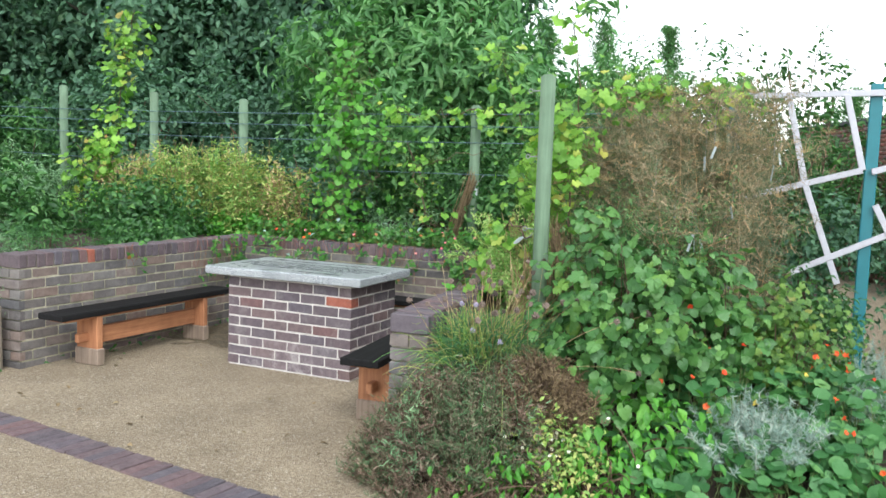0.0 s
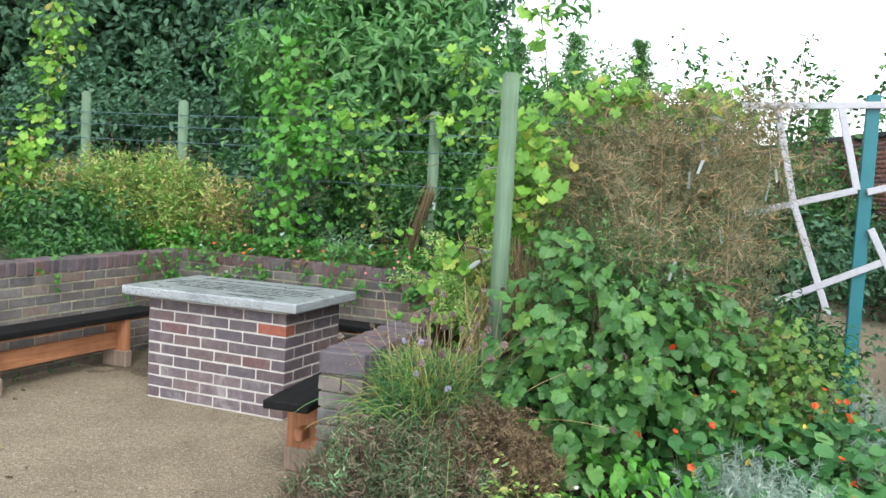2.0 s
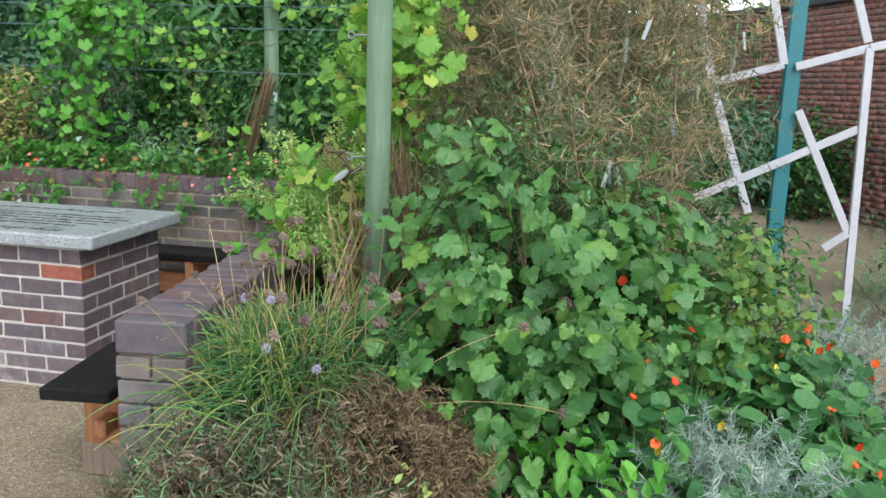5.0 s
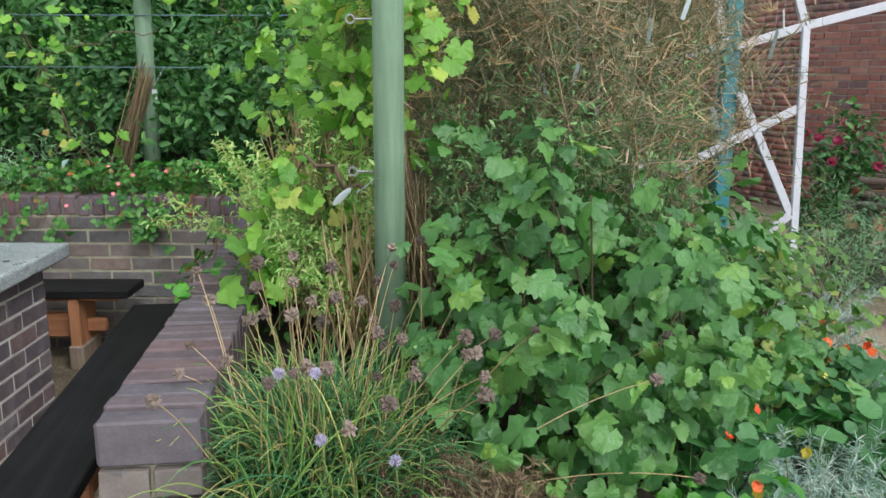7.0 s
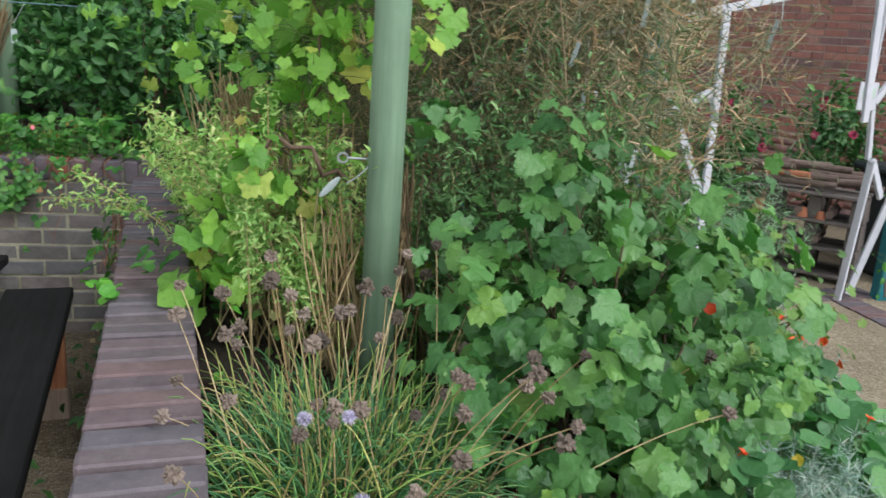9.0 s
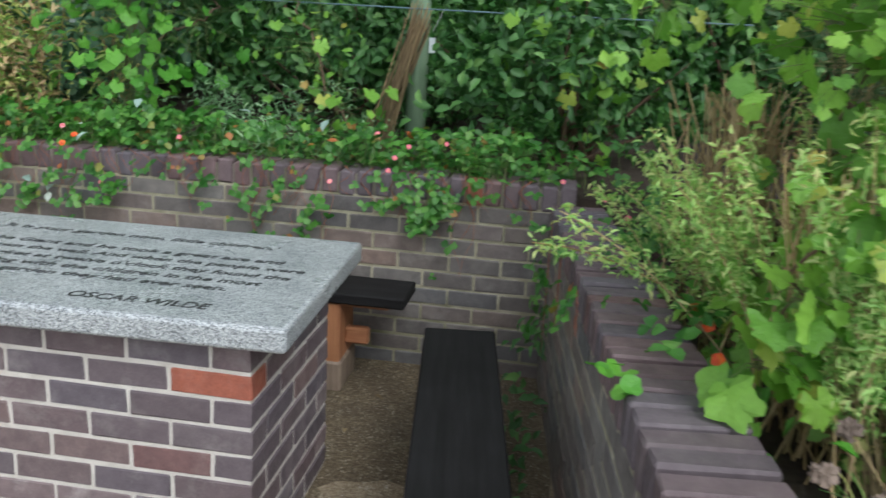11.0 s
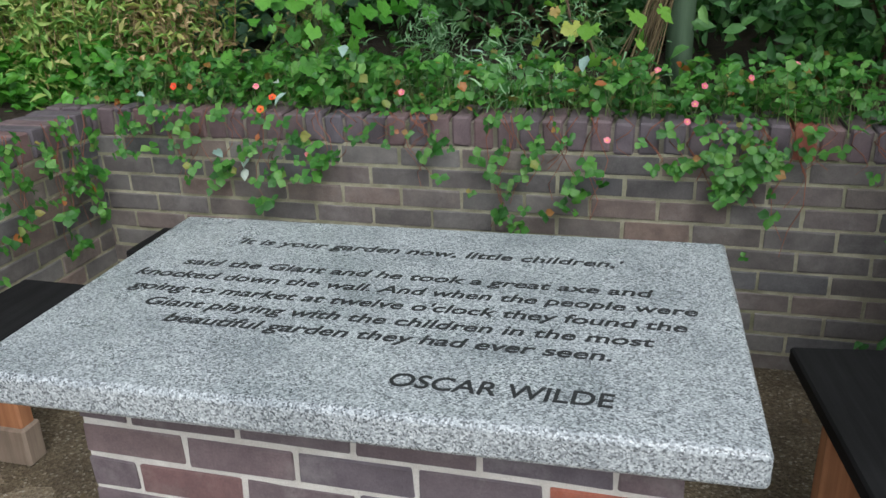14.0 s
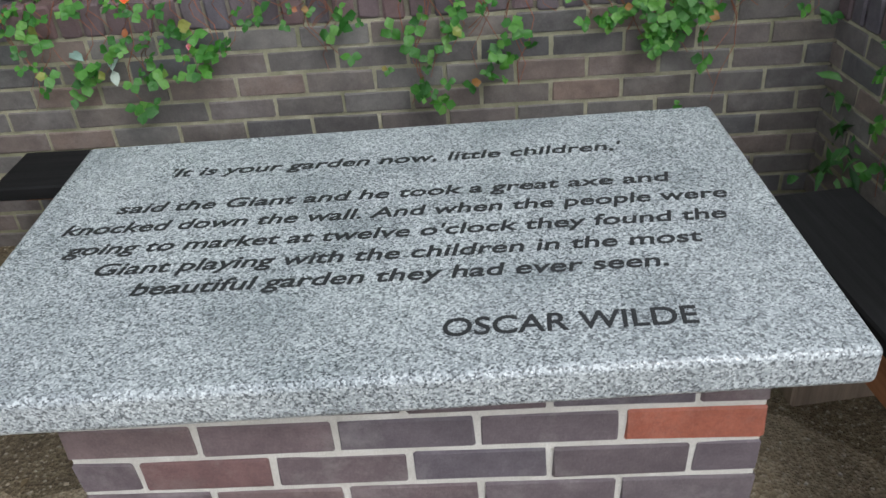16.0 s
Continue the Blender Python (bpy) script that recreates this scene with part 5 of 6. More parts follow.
def leafy_bush(name, centre, radii, n, size, shape, material, label, category, pick=260, foot=None, canes=22):
    """A bush of broad leaves held flat on arching canes; the outermost leaves are separate."""
    foot = np.array(foot if foot is not None else (centre[0], centre[1], max(0.05, centre[2] - radii[2])), float)
    holder = thing(name, foot, label, category)
    c = np.array(centre, float)
    d = unit(rng.normal(size=(canes, 3)) * np.array([1, 1, 0.6]))
    d[:, 2] = np.abs(d[:, 2]) + 0.15
    tips = c + unit(d) * np.array(radii) * rng.uniform(0.75, 1.05, (canes, 1))
    base = foot + rng.normal(size=(canes, 3)) * np.array([0.12, 0.12, 0])
    mid = base * 0.45 + tips * 0.55 + UP * 0.12
    t = np.linspace(0, 1, 8).reshape(1, -1, 1)
    ways = base[:, None] * (1 - t) ** 2 + 2 * mid[:, None] * t * (1 - t) + tips[:, None] * t**2
    stems(holder, "branchwork", ways, 0.006, WOODY, 0.35, 5)
    p, out, _ = clumps(max(12, n // 14), 14, c, radii, 0.13, 0.55)
    keep = p[:, 2] > foot[2]
    p, out = p[keep], out[keep]
    f = unit(out * 0.6 + UP * 0.65 + np.array([0, -0.35, 0]) + rng.normal(size=p.shape) * 0.42)
    head = out * np.array([1, 1, 0.0]) * 1.0 - UP * 1.1 + rng.normal(size=p.shape) * 0.3
    s = size * (0.45 + 0.95 * rng.random(len(p)) ** 1.2)
    order = np.argsort(p[:, 1] - 0.6 * p[:, 2])
    k = min(pick, len(p))
    leaf_objects("leaf", holder, shape, material, p[order[:k]], f[order[:k]], s[order[:k]], head[order[:k]])
    if len(p) > k:
        r = order[k:]
        fill(holder, "foliage", shape, material, p[r], f[r], s[r], head[r])
    return holder


leafy_bush("blackcurrant_bush", (2.1, -0.62, 0.74), (0.48, 0.42, 0.52), 1600, 0.073, CURRANT, L_CURRANT, "dense blackcurrant bush with lobed green leaves", "shrub", 270, (2.15, -0.55, 0.3))
leafy_bush("blackcurrant_bush", (2.45, -0.26, 0.64), (0.36, 0.38, 0.42), 950, 0.073, CURRANT, L_CURRANT, "blackcurrant bush with drooping green leaves", "shrub", 200, (2.55, -0.25, 0.25))
leafy_bush("gooseberry_bush", (2.86, 0.02, 0.58), (0.3, 0.28, 0.36), 1400, 0.042, LOBED, L_GOOSE, "yellow-green gooseberry bush with small leaves", "shrub", 120, (2.86, 0.1, 0.2))
leafy_bush("mint_patch", (2.28, -0.98, 0.2), (0.34, 0.24, 0.24), 620, 0.065, OVAL, L_LIME, "bright green mint at the edge of the bed", "herb", 200, (2.28, -0.98, 0.0))
leafy_bush("mint_patch", (2.1, -1.3, 0.1), (0.3, 0.16, 0.16), 380, 0.06, OVAL, L_LIME, "bright green low leaves at the edge of the bed", "herb", 150, (2.1, -1.3, 0.0))


def nasturtiums(n, label, centre, radii):
    """Trailing nasturtiums: round flat leaves on pale stalks."""
    holder = thing("nasturtium_plants", centre, label, "nasturtium", "nasturtium plants")
    c = np.array(centre, float)
    p = c + rng.normal(size=(n, 3)) * np.array([radii[0], radii[1], 0]) * 0.55
    p = p[np.hypot(p[:, 0] - 2.8, p[:, 1] + 0.63) > 0.13]
    n = len(p)
    z = np.array([max(0.0, bed_height(a, b)) for a, b in p[:, :2]])
    p[:, 2] = z * 0.8 + 0.06 + radii[2] * rng.random(n) * (1 - 0.5 * np.minimum(1, np.linalg.norm((p[:, :2] - c[:2]) / np.array(radii[:2]), axis=1)))
    f = unit(UP * 0.9 + np.array([0.0, -0.3, 0]) + rng.normal(size=(n, 3)) * 0.42)
    leaf_objects("leaf", holder, ROUND, L_NAST, p, f, 0.04 + 0.06 * rng.random(n) ** 1.2)
    root = p * 1.0
    root[:, 2] = z * 0.8 - 0.02
    root[:, :2] += rng.normal(size=(n, 2)) * 0.05
    stems(holder, "stem_growth", np.stack([root, (root + p) / 2 + rng.normal(size=p.shape) * 0.02, p - f * 0.005], 1), 0.002, STALK, 0.8)


nasturtiums(298, "trailing nasturtiums with round green leaves", (2.68, -0.56, 0.0), (0.4, 0.3, 0.34))
nasturtiums(298, "trailing nasturtiums spreading towards the path", (3.1, -0.2, 0.0), (0.4, 0.42, 0.3))
nasturtiums(150, "trailing nasturtiums on the edge of the path", (3.3, 0.3, 0.0), (0.24, 0.35, 0.24))


nasturtiums(240, "nasturtiums at the front edge of the bed", (2.85, -0.85, 0.0), (0.5, 0.2, 0.15))
nasturtiums(200, "nasturtiums spilling on the gravel path", (3.22, -0.55, 0.0), (0.24, 0.36, 0.2))
shrub("leafy_weeds", (3.0, 0.95, 0.42), (0.36, 0.36, 0.46), 70, 40, 0.055, LONG, L_MID, "dark green leafy plants under the trellis", "shrub", 0.13, 12, 0.3, None, "", (3.0, 0.95, 0.05))
nasturtiums(120, "nasturtiums at the front edge of the bed", (2.45, -1.1, 0.0), (0.3, 0.16, 0.16))
leafy_bush("mint_patch", (1.75, -1.52, 0.08), (0.34, 0.14, 0.16), 380, 0.05, OVAL, L_LIME, "low bright green leaves at the front of the bed", "herb", 150, (1.75, -1.52, 0.0))


def nasturtium_flower(at, size, material, way, label):
    ob = thing("nasturtium_flower", at, label, "flower", "nasturtium flowers")
    up = np.array([way], float)
    part("corolla", leaf_mesh("corolla", flower_shape(5, -0.9), np.zeros((2, 3)), np.repeat(up, 2, 0) + rng.normal(size=(2, 3)) * 0.12, np.array([size, size * 0.75])), material, ob)
    part("throat", cylinder(size * 0.1, size * 0.02, (0, 0, 0), tuple(-unit(up)[0] * size * 0.6), 7), material, ob)


for i in range(40):
    k = i % 3
    c, r = (((2.68, -0.62), (0.42, 0.3)), ((3.2, -0.2), (0.42, 0.4)), ((3.2, 0.2), (0.25, 0.3)))[k]
    x, y = c[0] + rng.normal() * r[0] * 0.55, c[1] + rng.normal() * r[1] * 0.55
    z = max(0.0, bed_height(x, y)) * 0.8 + rng.uniform(0.2, 0.38)
    yellow = rng.random() < 0.22
    nasturtium_flower((x, y, z), rng.uniform(0.026, 0.043), P_YELLOW if yellow else P_RED, (rng.normal() * 0.7, -0.6 + rng.normal() * 0.4, 0.5), "open yellow nasturtium flower" if yellow else "open orange-red nasturtium flower")
for p in ((1.11, 0.22, 0.79), (1.1, 0.02, 0.78), (2.45, -0.6, 0.88)):
    nasturtium_flower(p, 0.036, P_RED, (-0.4, -0.8, 0.4), "open orange-red nasturtium flower")


def silver_bush(centre, r, n, label):
    """Curry plant: upright silver stems set with needles."""
    holder = thing("curry_plant", centre, label, "herb", "silver curry plants")
    base = np.array(centre) + rng.normal(size=(n, 3)) * np.array([r, r, 0]) * 0.5
    lean = UP * 1.1 + (base - np.array(centre)) / r + rng.normal(size=(n, 3)) * 0.25
    ways = arcs(base, lean, r * 1.6 * rng.uniform(0.6, 1.2, n), 0.05, 6)
    stems(holder, "stem_growth", ways, 0.0025, L_SILVER, 0.6, 4)
    per = 110
    t = rng.uniform(0.15, 1.0, (n, per))
    i = np.clip((t * 5), 0, 4.999)
    j = i.astype(int)
    w = (i - j)[..., None]
    p = np.take_along_axis(ways, j[..., None].repeat(3, 2), 1) * (1 - w) + np.take_along_axis(ways, (j + 1)[..., None].repeat(3, 2), 1) * w
    d = unit(rng.normal(size=(n, per, 3)) + UP * 0.7)
    fill(holder, "foliage", NEEDLE, L_SILVER, p.reshape(-1, 3), rng.normal(size=(n * per, 3)), rng.uniform(0.028, 0.055, n * per), d.reshape(-1, 3) * 5)


silver_bush((2.82, -0.64, 0.13), 0.2, 140, "silver-grey curry plant among the nasturtiums")
silver_bush((3.2, 0.12, 0.14), 0.18, 120, "silver-grey curry plant at the edge of the path")
silver_bush((3.4, 1.1, 0.15), 0.24, 60, "tall silver-grey sprigs under the trellis")


def fennel(at, n, height, label, width=0.35):
    """Dying fennel: tall stalks that branch into a brown feathery haze and flat seed heads."""
    holder = thing("fennel", at, label, "fennel", "dying fennel plants")
    base = np.array(at) + rng.normal(size=(n, 3)) * np.array([width, width * 0.7, 0]) * 0.45
    lean = UP + rng.normal(size=(n, 3)) * 0.16
    ways = arcs(base, lean, height * rng.uniform(0.75, 1.05, n), 0.03, 9)
    stems(holder, "stem_growth", ways, 0.0045, L_FENNEL, 0.35, 5)
    per = 44
    j = np.clip((9 * rng.random((n, per)) ** 0.62).astype(int), 1, 8)
    root = np.take_along_axis(ways, j[..., None].repeat(3, 2), 1).reshape(-1, 3)
    side = unit(rng.normal(size=(n * per, 3)) + UP * 0.7)
    twigs = arcs(root, side, rng.uniform(0.12, 0.34, n * per), 0.12, 5)
    stems(holder, "branching", twigs, 0.0018, L_FENNEL, 0.4, 3)
    many = 26
    k = rng.integers(1, 5, (n * per, many))
    p = np.take_along_axis(twigs, k[..., None].repeat(3, 2), 1).reshape(-1, 3) + rng.normal(size=(n * per * many, 3)) * 0.02
    fill(holder, "feathery_foliage", THREAD, L_FENNEL, p, rng.normal(size=p.shape), rng.uniform(0.03, 0.085, len(p)), unit(rng.normal(size=p.shape) + UP * 0.3) * 4)
    m = n * 2
    q = ways[rng.integers(0, n, m), -1] + rng.normal(size=(m, 3)) * np.array([0.14, 0.14, 0.12])
    rays = (q[:, None] + unit(rng.normal(size=(m, 16, 3)) * np.array([1, 1, 0.25]) + UP * 0.6) * 0.055).reshape(-1, 3)
    stems(holder, "seed_growth", np.stack([np.repeat(q, 16, 0), (np.repeat(q, 16, 0) + rays) / 2, rays], 1), 0.0014, L_DRY, 0.8, 3)


for x, y, n, h in ((1.9, 0.35, 11, 1.6), (2.15, 0.1, 12, 1.6), (2.42, 0.25, 12, 1.6), (2.2, 0.65, 11, 1.7), (2.5, 0.75, 11, 1.65), (1.85, 0.8, 9, 1.6)):
    fennel((x, y, 0.45), n, h, "tall dying fennel with brown feathery leaves")


def mugwort(at, n, height, label):
    """Upright sprays of small grey-green leaves."""
    holder = thing("mugwort", at, label, "herb", "mugwort sprays")
    base = np.array(at) + rng.normal(size=(n, 3)) * np.array([0.12, 0.1, 0])
    lean = UP + rng.normal(size=(n, 3)) * 0.22
    ways = arcs(base, lean, height * rng.uniform(0.7, 1.05, n), 0.05, 8)
    stems(holder, "stem_growth", ways, 0.004, STALK, 0.4, 5)
    per = 260
    i = rng.uniform(1.0, 6.999, (n, per))
    j = i.astype(int)
    w = (i - j)[..., None]
    p = np.take_along_axis(ways, j[..., None].repeat(3, 2), 1) * (1 - w) + np.take_along_axis(ways, (j + 1)[..., None].repeat(3, 2), 1) * w
    p = p.reshape(-1, 3) + rng.normal(size=(n * per, 3)) * 0.045
    fill(holder, "foliage", LONG, L_MUG, p, facing_up(len(p), 0.7), rng.uniform(0.016, 0.038, len(p)))


for p, n, h in (((1.95, -0.25, 0.55), 12, 1.0), ((2.15, -0.15, 0.55), 14, 1.15), ((1.78, -0.2, 0.55), 8, 0.75), ((2.35, -0.1, 0.55), 10, 0.95)):
    mugwort(p, n, h, "grey-green mugwort with upright leafy sprays")

# the vine on the green post and what hangs from it
vine([(1.64, -0.05, 0.6), (1.62, -0.1, 1.2), (1.62, -0.12, 1.75), (1.66, -0.15, 2.1), (1.62, -0.2, 2.45)], 170, 0.08, L_VINE, "bright vine twisting up behind the green post", 0.17, pick=130)
vine([(1.66, -0.1, 2.05), (1.9, 0.2, 2.1), (2.2, 0.4, 2.08), (2.6, 0.6, 2.06)], 280, 0.075, L_VINE, "bright vine running along the top of the fennel", 0.16, pick=130)
vine([(1.55, 0.05, 2.0), (1.42, 0.15, 1.65), (1.35, 0.2, 1.4)], 190, 0.085, L_VINE, "yellow-green vine hanging behind the post", 0.28, pick=130)
vine([(1.5, -0.35, 1.15), (1.35, -0.38, 1.24), (1.22, -0.3, 1.2), (1.16, -0.26, 1.08), (1.13, -0.24, 0.95), (1.12, -0.24, 0.87)], 60, 0.09, L_VINE, "yellow-green vine arching over the low wall", 0.075, pick=60)
vine([(1.45, -0.15, 0.7), (1.38, -0.2, 1.05), (1.34, -0.25, 1.3)], 130, 0.042, L_YELLOW, "pale yellowing vine leaves above the wall", 0.14, pick=90)
vine([(1.35, 0.3, 0.8), (1.35, 0.35, 1.3), (1.4, 0.4, 1.8)], 80, 0.085, L_VINE, "leafy vine beside the skewed wall", 0.28, pick=90)
vine([(1.48, -0.1, 0.8), (1.42, -0.1, 1.2), (1.45, 0.0, 1.7), (1.5, 0.05, 2.0)], 90, 0.08, L_VINE, "bright vine leaves among the dry stalks", 0.2, pick=150)

vine([(1.32, 0.1, 1.35), (1.24, 0.12, 1.15), (1.2, 0.14, 0.95), (1.18, 0.12, 0.75)], 46, 0.085, L_VINE, "bright vine shoot hanging behind the low wall", 0.06, pick=46)
vine([(1.45, 0.3, 1.6), (1.3, 0.7, 1.75), (1.1, 1.1, 1.7), (0.95, 1.5, 1.55)], 130, 0.09, L_VINE, "large vine leaves spreading along the wires", 0.24, pick=120)
straw_bundle((1.22, 0.6, 0.62), (1.2, 0.66, 1.3), 110, 0.12, "thick sheaf of dry brown stalks behind the low wall")
straw_bundle((1.36, 0.0, 0.62), (1.3, 0.0, 1.2), 70, 0.1, "dry brown stalks leaning behind the low wall")


def sprig(at, n, spread_by, label, tall=0.75, mat=L_PALE, tilt=-0.18):
    """Pale seeding stems that lean over the wall."""
    holder = thing("seeding_sprigs", at, label, "herb", "pale seeding sprigs")
    base = np.array(at) + rng.normal(size=(n, 3)) * np.array([0.1, 0.1, 0.0])
    lean = UP * 0.9 + np.array([tilt, 0.1, 0]) + rng.normal(size=(n, 3)) * spread_by
    ways = arcs(base, lean, tall * rng.uniform(0.5, 1.0, n), 0.25, 8)
    stems(holder, "stem_growth", ways, 0.003, L_DRY, 0.5, 4)
    per = 150
    i = 3 + 3.999 * rng.random((n, per)) ** 0.8
    j = i.astype(int)
    w = (i - j)[..., None]
    p = np.take_along_axis(ways, j[..., None].repeat(3, 2), 1) * (1 - w) + np.take_along_axis(ways, (j + 1)[..., None].repeat(3, 2), 1) * w
    p = p.reshape(-1, 3) + rng.normal(size=(n * per, 3)) * 0.014
    fill(holder, "seed_growth", LONG, mat, p, facing_up(len(p), 0.8), rng.uniform(0.014, 0.034, len(p)))


sprig((1.36, 0.25, 0.62), 12, 0.25, "pale green seeding sprigs leaning over the wall")
sprig((1.4, -0.3, 0.6), 13, 0.25, "pale green seeding sprigs beside the green post")
sprig((1.42, -0.12, 0.6), 20, 0.2, "tall yellow-green seeding stems beside the green post", 1.1, L_PALE, -0.1)
sprig((1.36, 0.1, 0.6), 20, 0.25, "tall yellow-green seeding stems behind the low wall", 1.05, L_PALE, -0.15)
sprig((1.3, 0.55, 0.65), 14, 0.25, "tall yellow-green seeding stems behind the low wall", 0.9, L_PALE, -0.2)
straw_bundle((1.38, -0.05, 0.62), (1.42, 0.0, 1.25), 30, 0.12, "loose dry stalks standing behind the low wall")
straw_bundle((1.5, -0.4, 0.6), (1.5, -0.42, 1.05), 36, 0.09, "loose dry stalks standing by the green post")


def low_leaves(centre, radii, n, size, label, shape=OVAL, mat=L_STRAWB):
    holder = thing("low_plants", centre, label, "herb", "low plants along the wall")
    p = np.array(centre) + rng.normal(size=(n, 3)) * np.array(radii) * 0.5
    leaf_objects("leaf", holder, shape, mat, p, facing_up(n, 0.5, (-0.3, -0.4, 0)), size * rng.uniform(0.6, 1.2, n))


low_leaves((1.02, 0.95, 0.8), (0.16, 0.9, 0.14), 130, 0.075, "green leaves and pink flowers along the wall top", TREFOIL)
low_leaves((1.2, 0.3, 0.78), (0.12, 0.7, 0.2), 90, 0.07, "green leaves behind the skewed wall", OVAL, L_LIME)
low_leaves((0.86, -0.2, 0.8), (0.05, 0.06, 0.03), 12, 0.04, "small green seedling on the wall top", ROUND, L_LIME)
low_leaves((0.68, 1.35, 0.35), (0.06, 0.1, 0.16), 26, 0.08, "small fern in the corner of the alcove", LONG, L_MID)
low_leaves((0.62, 0.9, 0.1), (0.12, 0.7, 0.14), 60, 0.06, "weeds beneath the bench", OVAL, L_MID)
low_leaves((-2.1, 0.5, 0.05), (0.12, 0.9, 0.06), 40, 0.05, "weeds under the bench", OVAL, L_MID)
low_leaves((-2.3, -1.25, 0.03), (0.1, 0.08, 0.04), 30, 0.06, "tuft of green weed by the log", OVAL, L_MID)

for i in range(13):
    at = (rng.uniform(2.05, 2.85), rng.uniform(-0.25, 0.1), rng.uniform(1.0, 1.75))
    strip = thing("foil_strip", at, "thin white strip hanging among the fennel", "bird scarer", "white bird-scaring strips")
    part("strip", box((0.014, 0.002, rng.uniform(0.06, 0.11)), (0, 0, 0), 0.0), TAG, strip).rotation_euler = (rng.normal() * 0.2, rng.normal() * 0.35, rng.normal())
    part("string", tube_mesh("string", np.array([[(0, 0, 0.04), (0.004, 0, 0.1), (0, 0.01, 0.2)]]), 0.0008, 1, 3), STEEL, strip)

# ---- beyond the trellis ----
GX0, GY0, GX1, GY1, GTOP = 2.2, 14.5, 8.6, 0.4, 2.69
run = Vector((GX1 - GX0, GY1 - GY0, 0))
garden_wall = thing("wall_garden", (GX0, GY0, 0), "tall old red brick garden wall with a dark stone coping", "wall", kind="structure")
garden_wall.rotation_euler = (0, 0, math.atan2(run.y, run.x))
L = run.length
part("mortar", box((L, 0.34, GTOP), (L / 2, 0.18, GTOP / 2)), LIME_MORTAR, garden_wall, "pale lime mortar")
vs, fs = [], []
face_box = [(0, 3, 2, 1), (0, 1, 5, 4), (1, 2, 6, 5), (2, 3, 7, 6), (3, 0, 4, 7)]
z, picked = 0.0, 0
old_long, old_short = brick_mesh((0.215, 0.03, 0.058), OLD_BRICK, 4, 0.0012), brick_mesh((0.105, 0.03, 0.058), OLD_BRICK, 4, 0.0012)
while z < GTOP - 0.03:
    x = -random.random() * 0.2
    while x < L - 0.02:
        w = 0.215 if random.random() < 0.7 else 0.105
        x0, x1, y0 = max(0, x), min(L, x + w), random.uniform(-0.006, 0.003)
        if 8.8 < x0 < 11.9 and 0.75 < z < 2.1 and x1 - x0 > 0.1 and picked < 298:
            picked += 1
            one = new("brick", (old_long if x1 - x0 > 0.2 else old_short)[picked % 4])
            one.parent = garden_wall
            one.matrix_local = pose((x0 + x1) / 2, 0.015 + y0, z + 0.033)
            x += w + 0.011
            continue
        n = len(vs)
        vs += [(x0, y0, z + 0.004), (x1, y0, z + 0.004), (x1, y0, z + 0.062), (x0, y0, z + 0.062), (x0, 0.03, z + 0.004), (x1, 0.03, z + 0.004), (x1, 0.03, z + 0.062), (x0, 0.03, z + 0.062)]
        fs += [[n + k for k in f] for f in face_box]
        x += w + 0.011
    z += 0.073
ob = part("brickwork", mesh_of("brickwork", vs, fs), OLD_BRICK, garden_wall, "weathered orange-red bricks")
ob["kind"] = "stuff"
for i in range(int(L / 0.6)):
    part("coping_stone", box((0.59, 0.46, 0.09), (i * 0.6 + 0.3, 0.17, GTOP + 0.045), 0.015, 0.003), SLATE, garden_wall)


def on_wall(s, out=0.0):
    d = run.normalized()
    return Vector((GX0, GY0, 0)) + d * s + Vector((d.y, -d.x, 0)) * out


def bust(at):
    """A weathered head-and-shoulders statue on the wall."""
    b = bmesh.new()
    bmesh.ops.create_uvsphere(b, u_segments=14, v_segments=10, radius=0.13, matrix=Matrix.Translation((0, 0, 0.62)) @ Matrix.Diagonal((0.95, 1, 1.2, 1)))
    bmesh.ops.create_cone(b, cap_ends=True, segments=14, radius1=0.26, radius2=0.12, depth=0.46, matrix=Matrix.Translation((0.03, 0, 0.25)) @ Matrix.Diagonal((1, 0.8, 1, 1)))
    bmesh.ops.create_cone(b, cap_ends=True, segments=12, radius1=0.07, radius2=0.07, depth=0.2, matrix=Matrix.Translation((0, 0, 0.5)))
    for v in b.verts:
        v.co += Vector(noise.noise_vector(v.co * 9)) * 0.02
    ob = part("statue", b, STATUE)
    ob.location = at
    tagged(ob, "dark brown weathered bust on top of the brick wall", "statue")


p = on_wall(5.6, -0.17)
bust((p.x, p.y, GTOP + 0.085))


def along_wall(s, out, z):
    v = on_wall(s, out)
    return (v.x, v.y, z)


for s, o, z, r, n, mat, lab in ((3.4, 0.3, 1.5, (0.9, 0.8, 1.1), 70, L_MID, "green climber covering the old brick wall"), (4.6, 0.35, 1.1, (0.8, 0.7, 0.9), 60, L_MID, "green climber low on the old brick wall"), (6.2, 0.4, 0.7, (0.7, 0.7, 0.7), 50, L_DARK, "dark shrub at the foot of the brick wall"), (1.6, 0.4, 1.4, (1.2, 1.0, 1.3), 80, L_MID, "green shrub at the far end of the wall"), (7.3, 0.4, 0.6, (0.6, 0.6, 0.6), 40, L_MID, "green shrub at the foot of the brick wall")):
    shrub("wall_shrub", along_wall(s, o, z), r, n, 50, 0.09, OVAL, mat, lab, "shrub", 0.2, 12, 0.3, None, "", along_wall(s, o, 0.0))


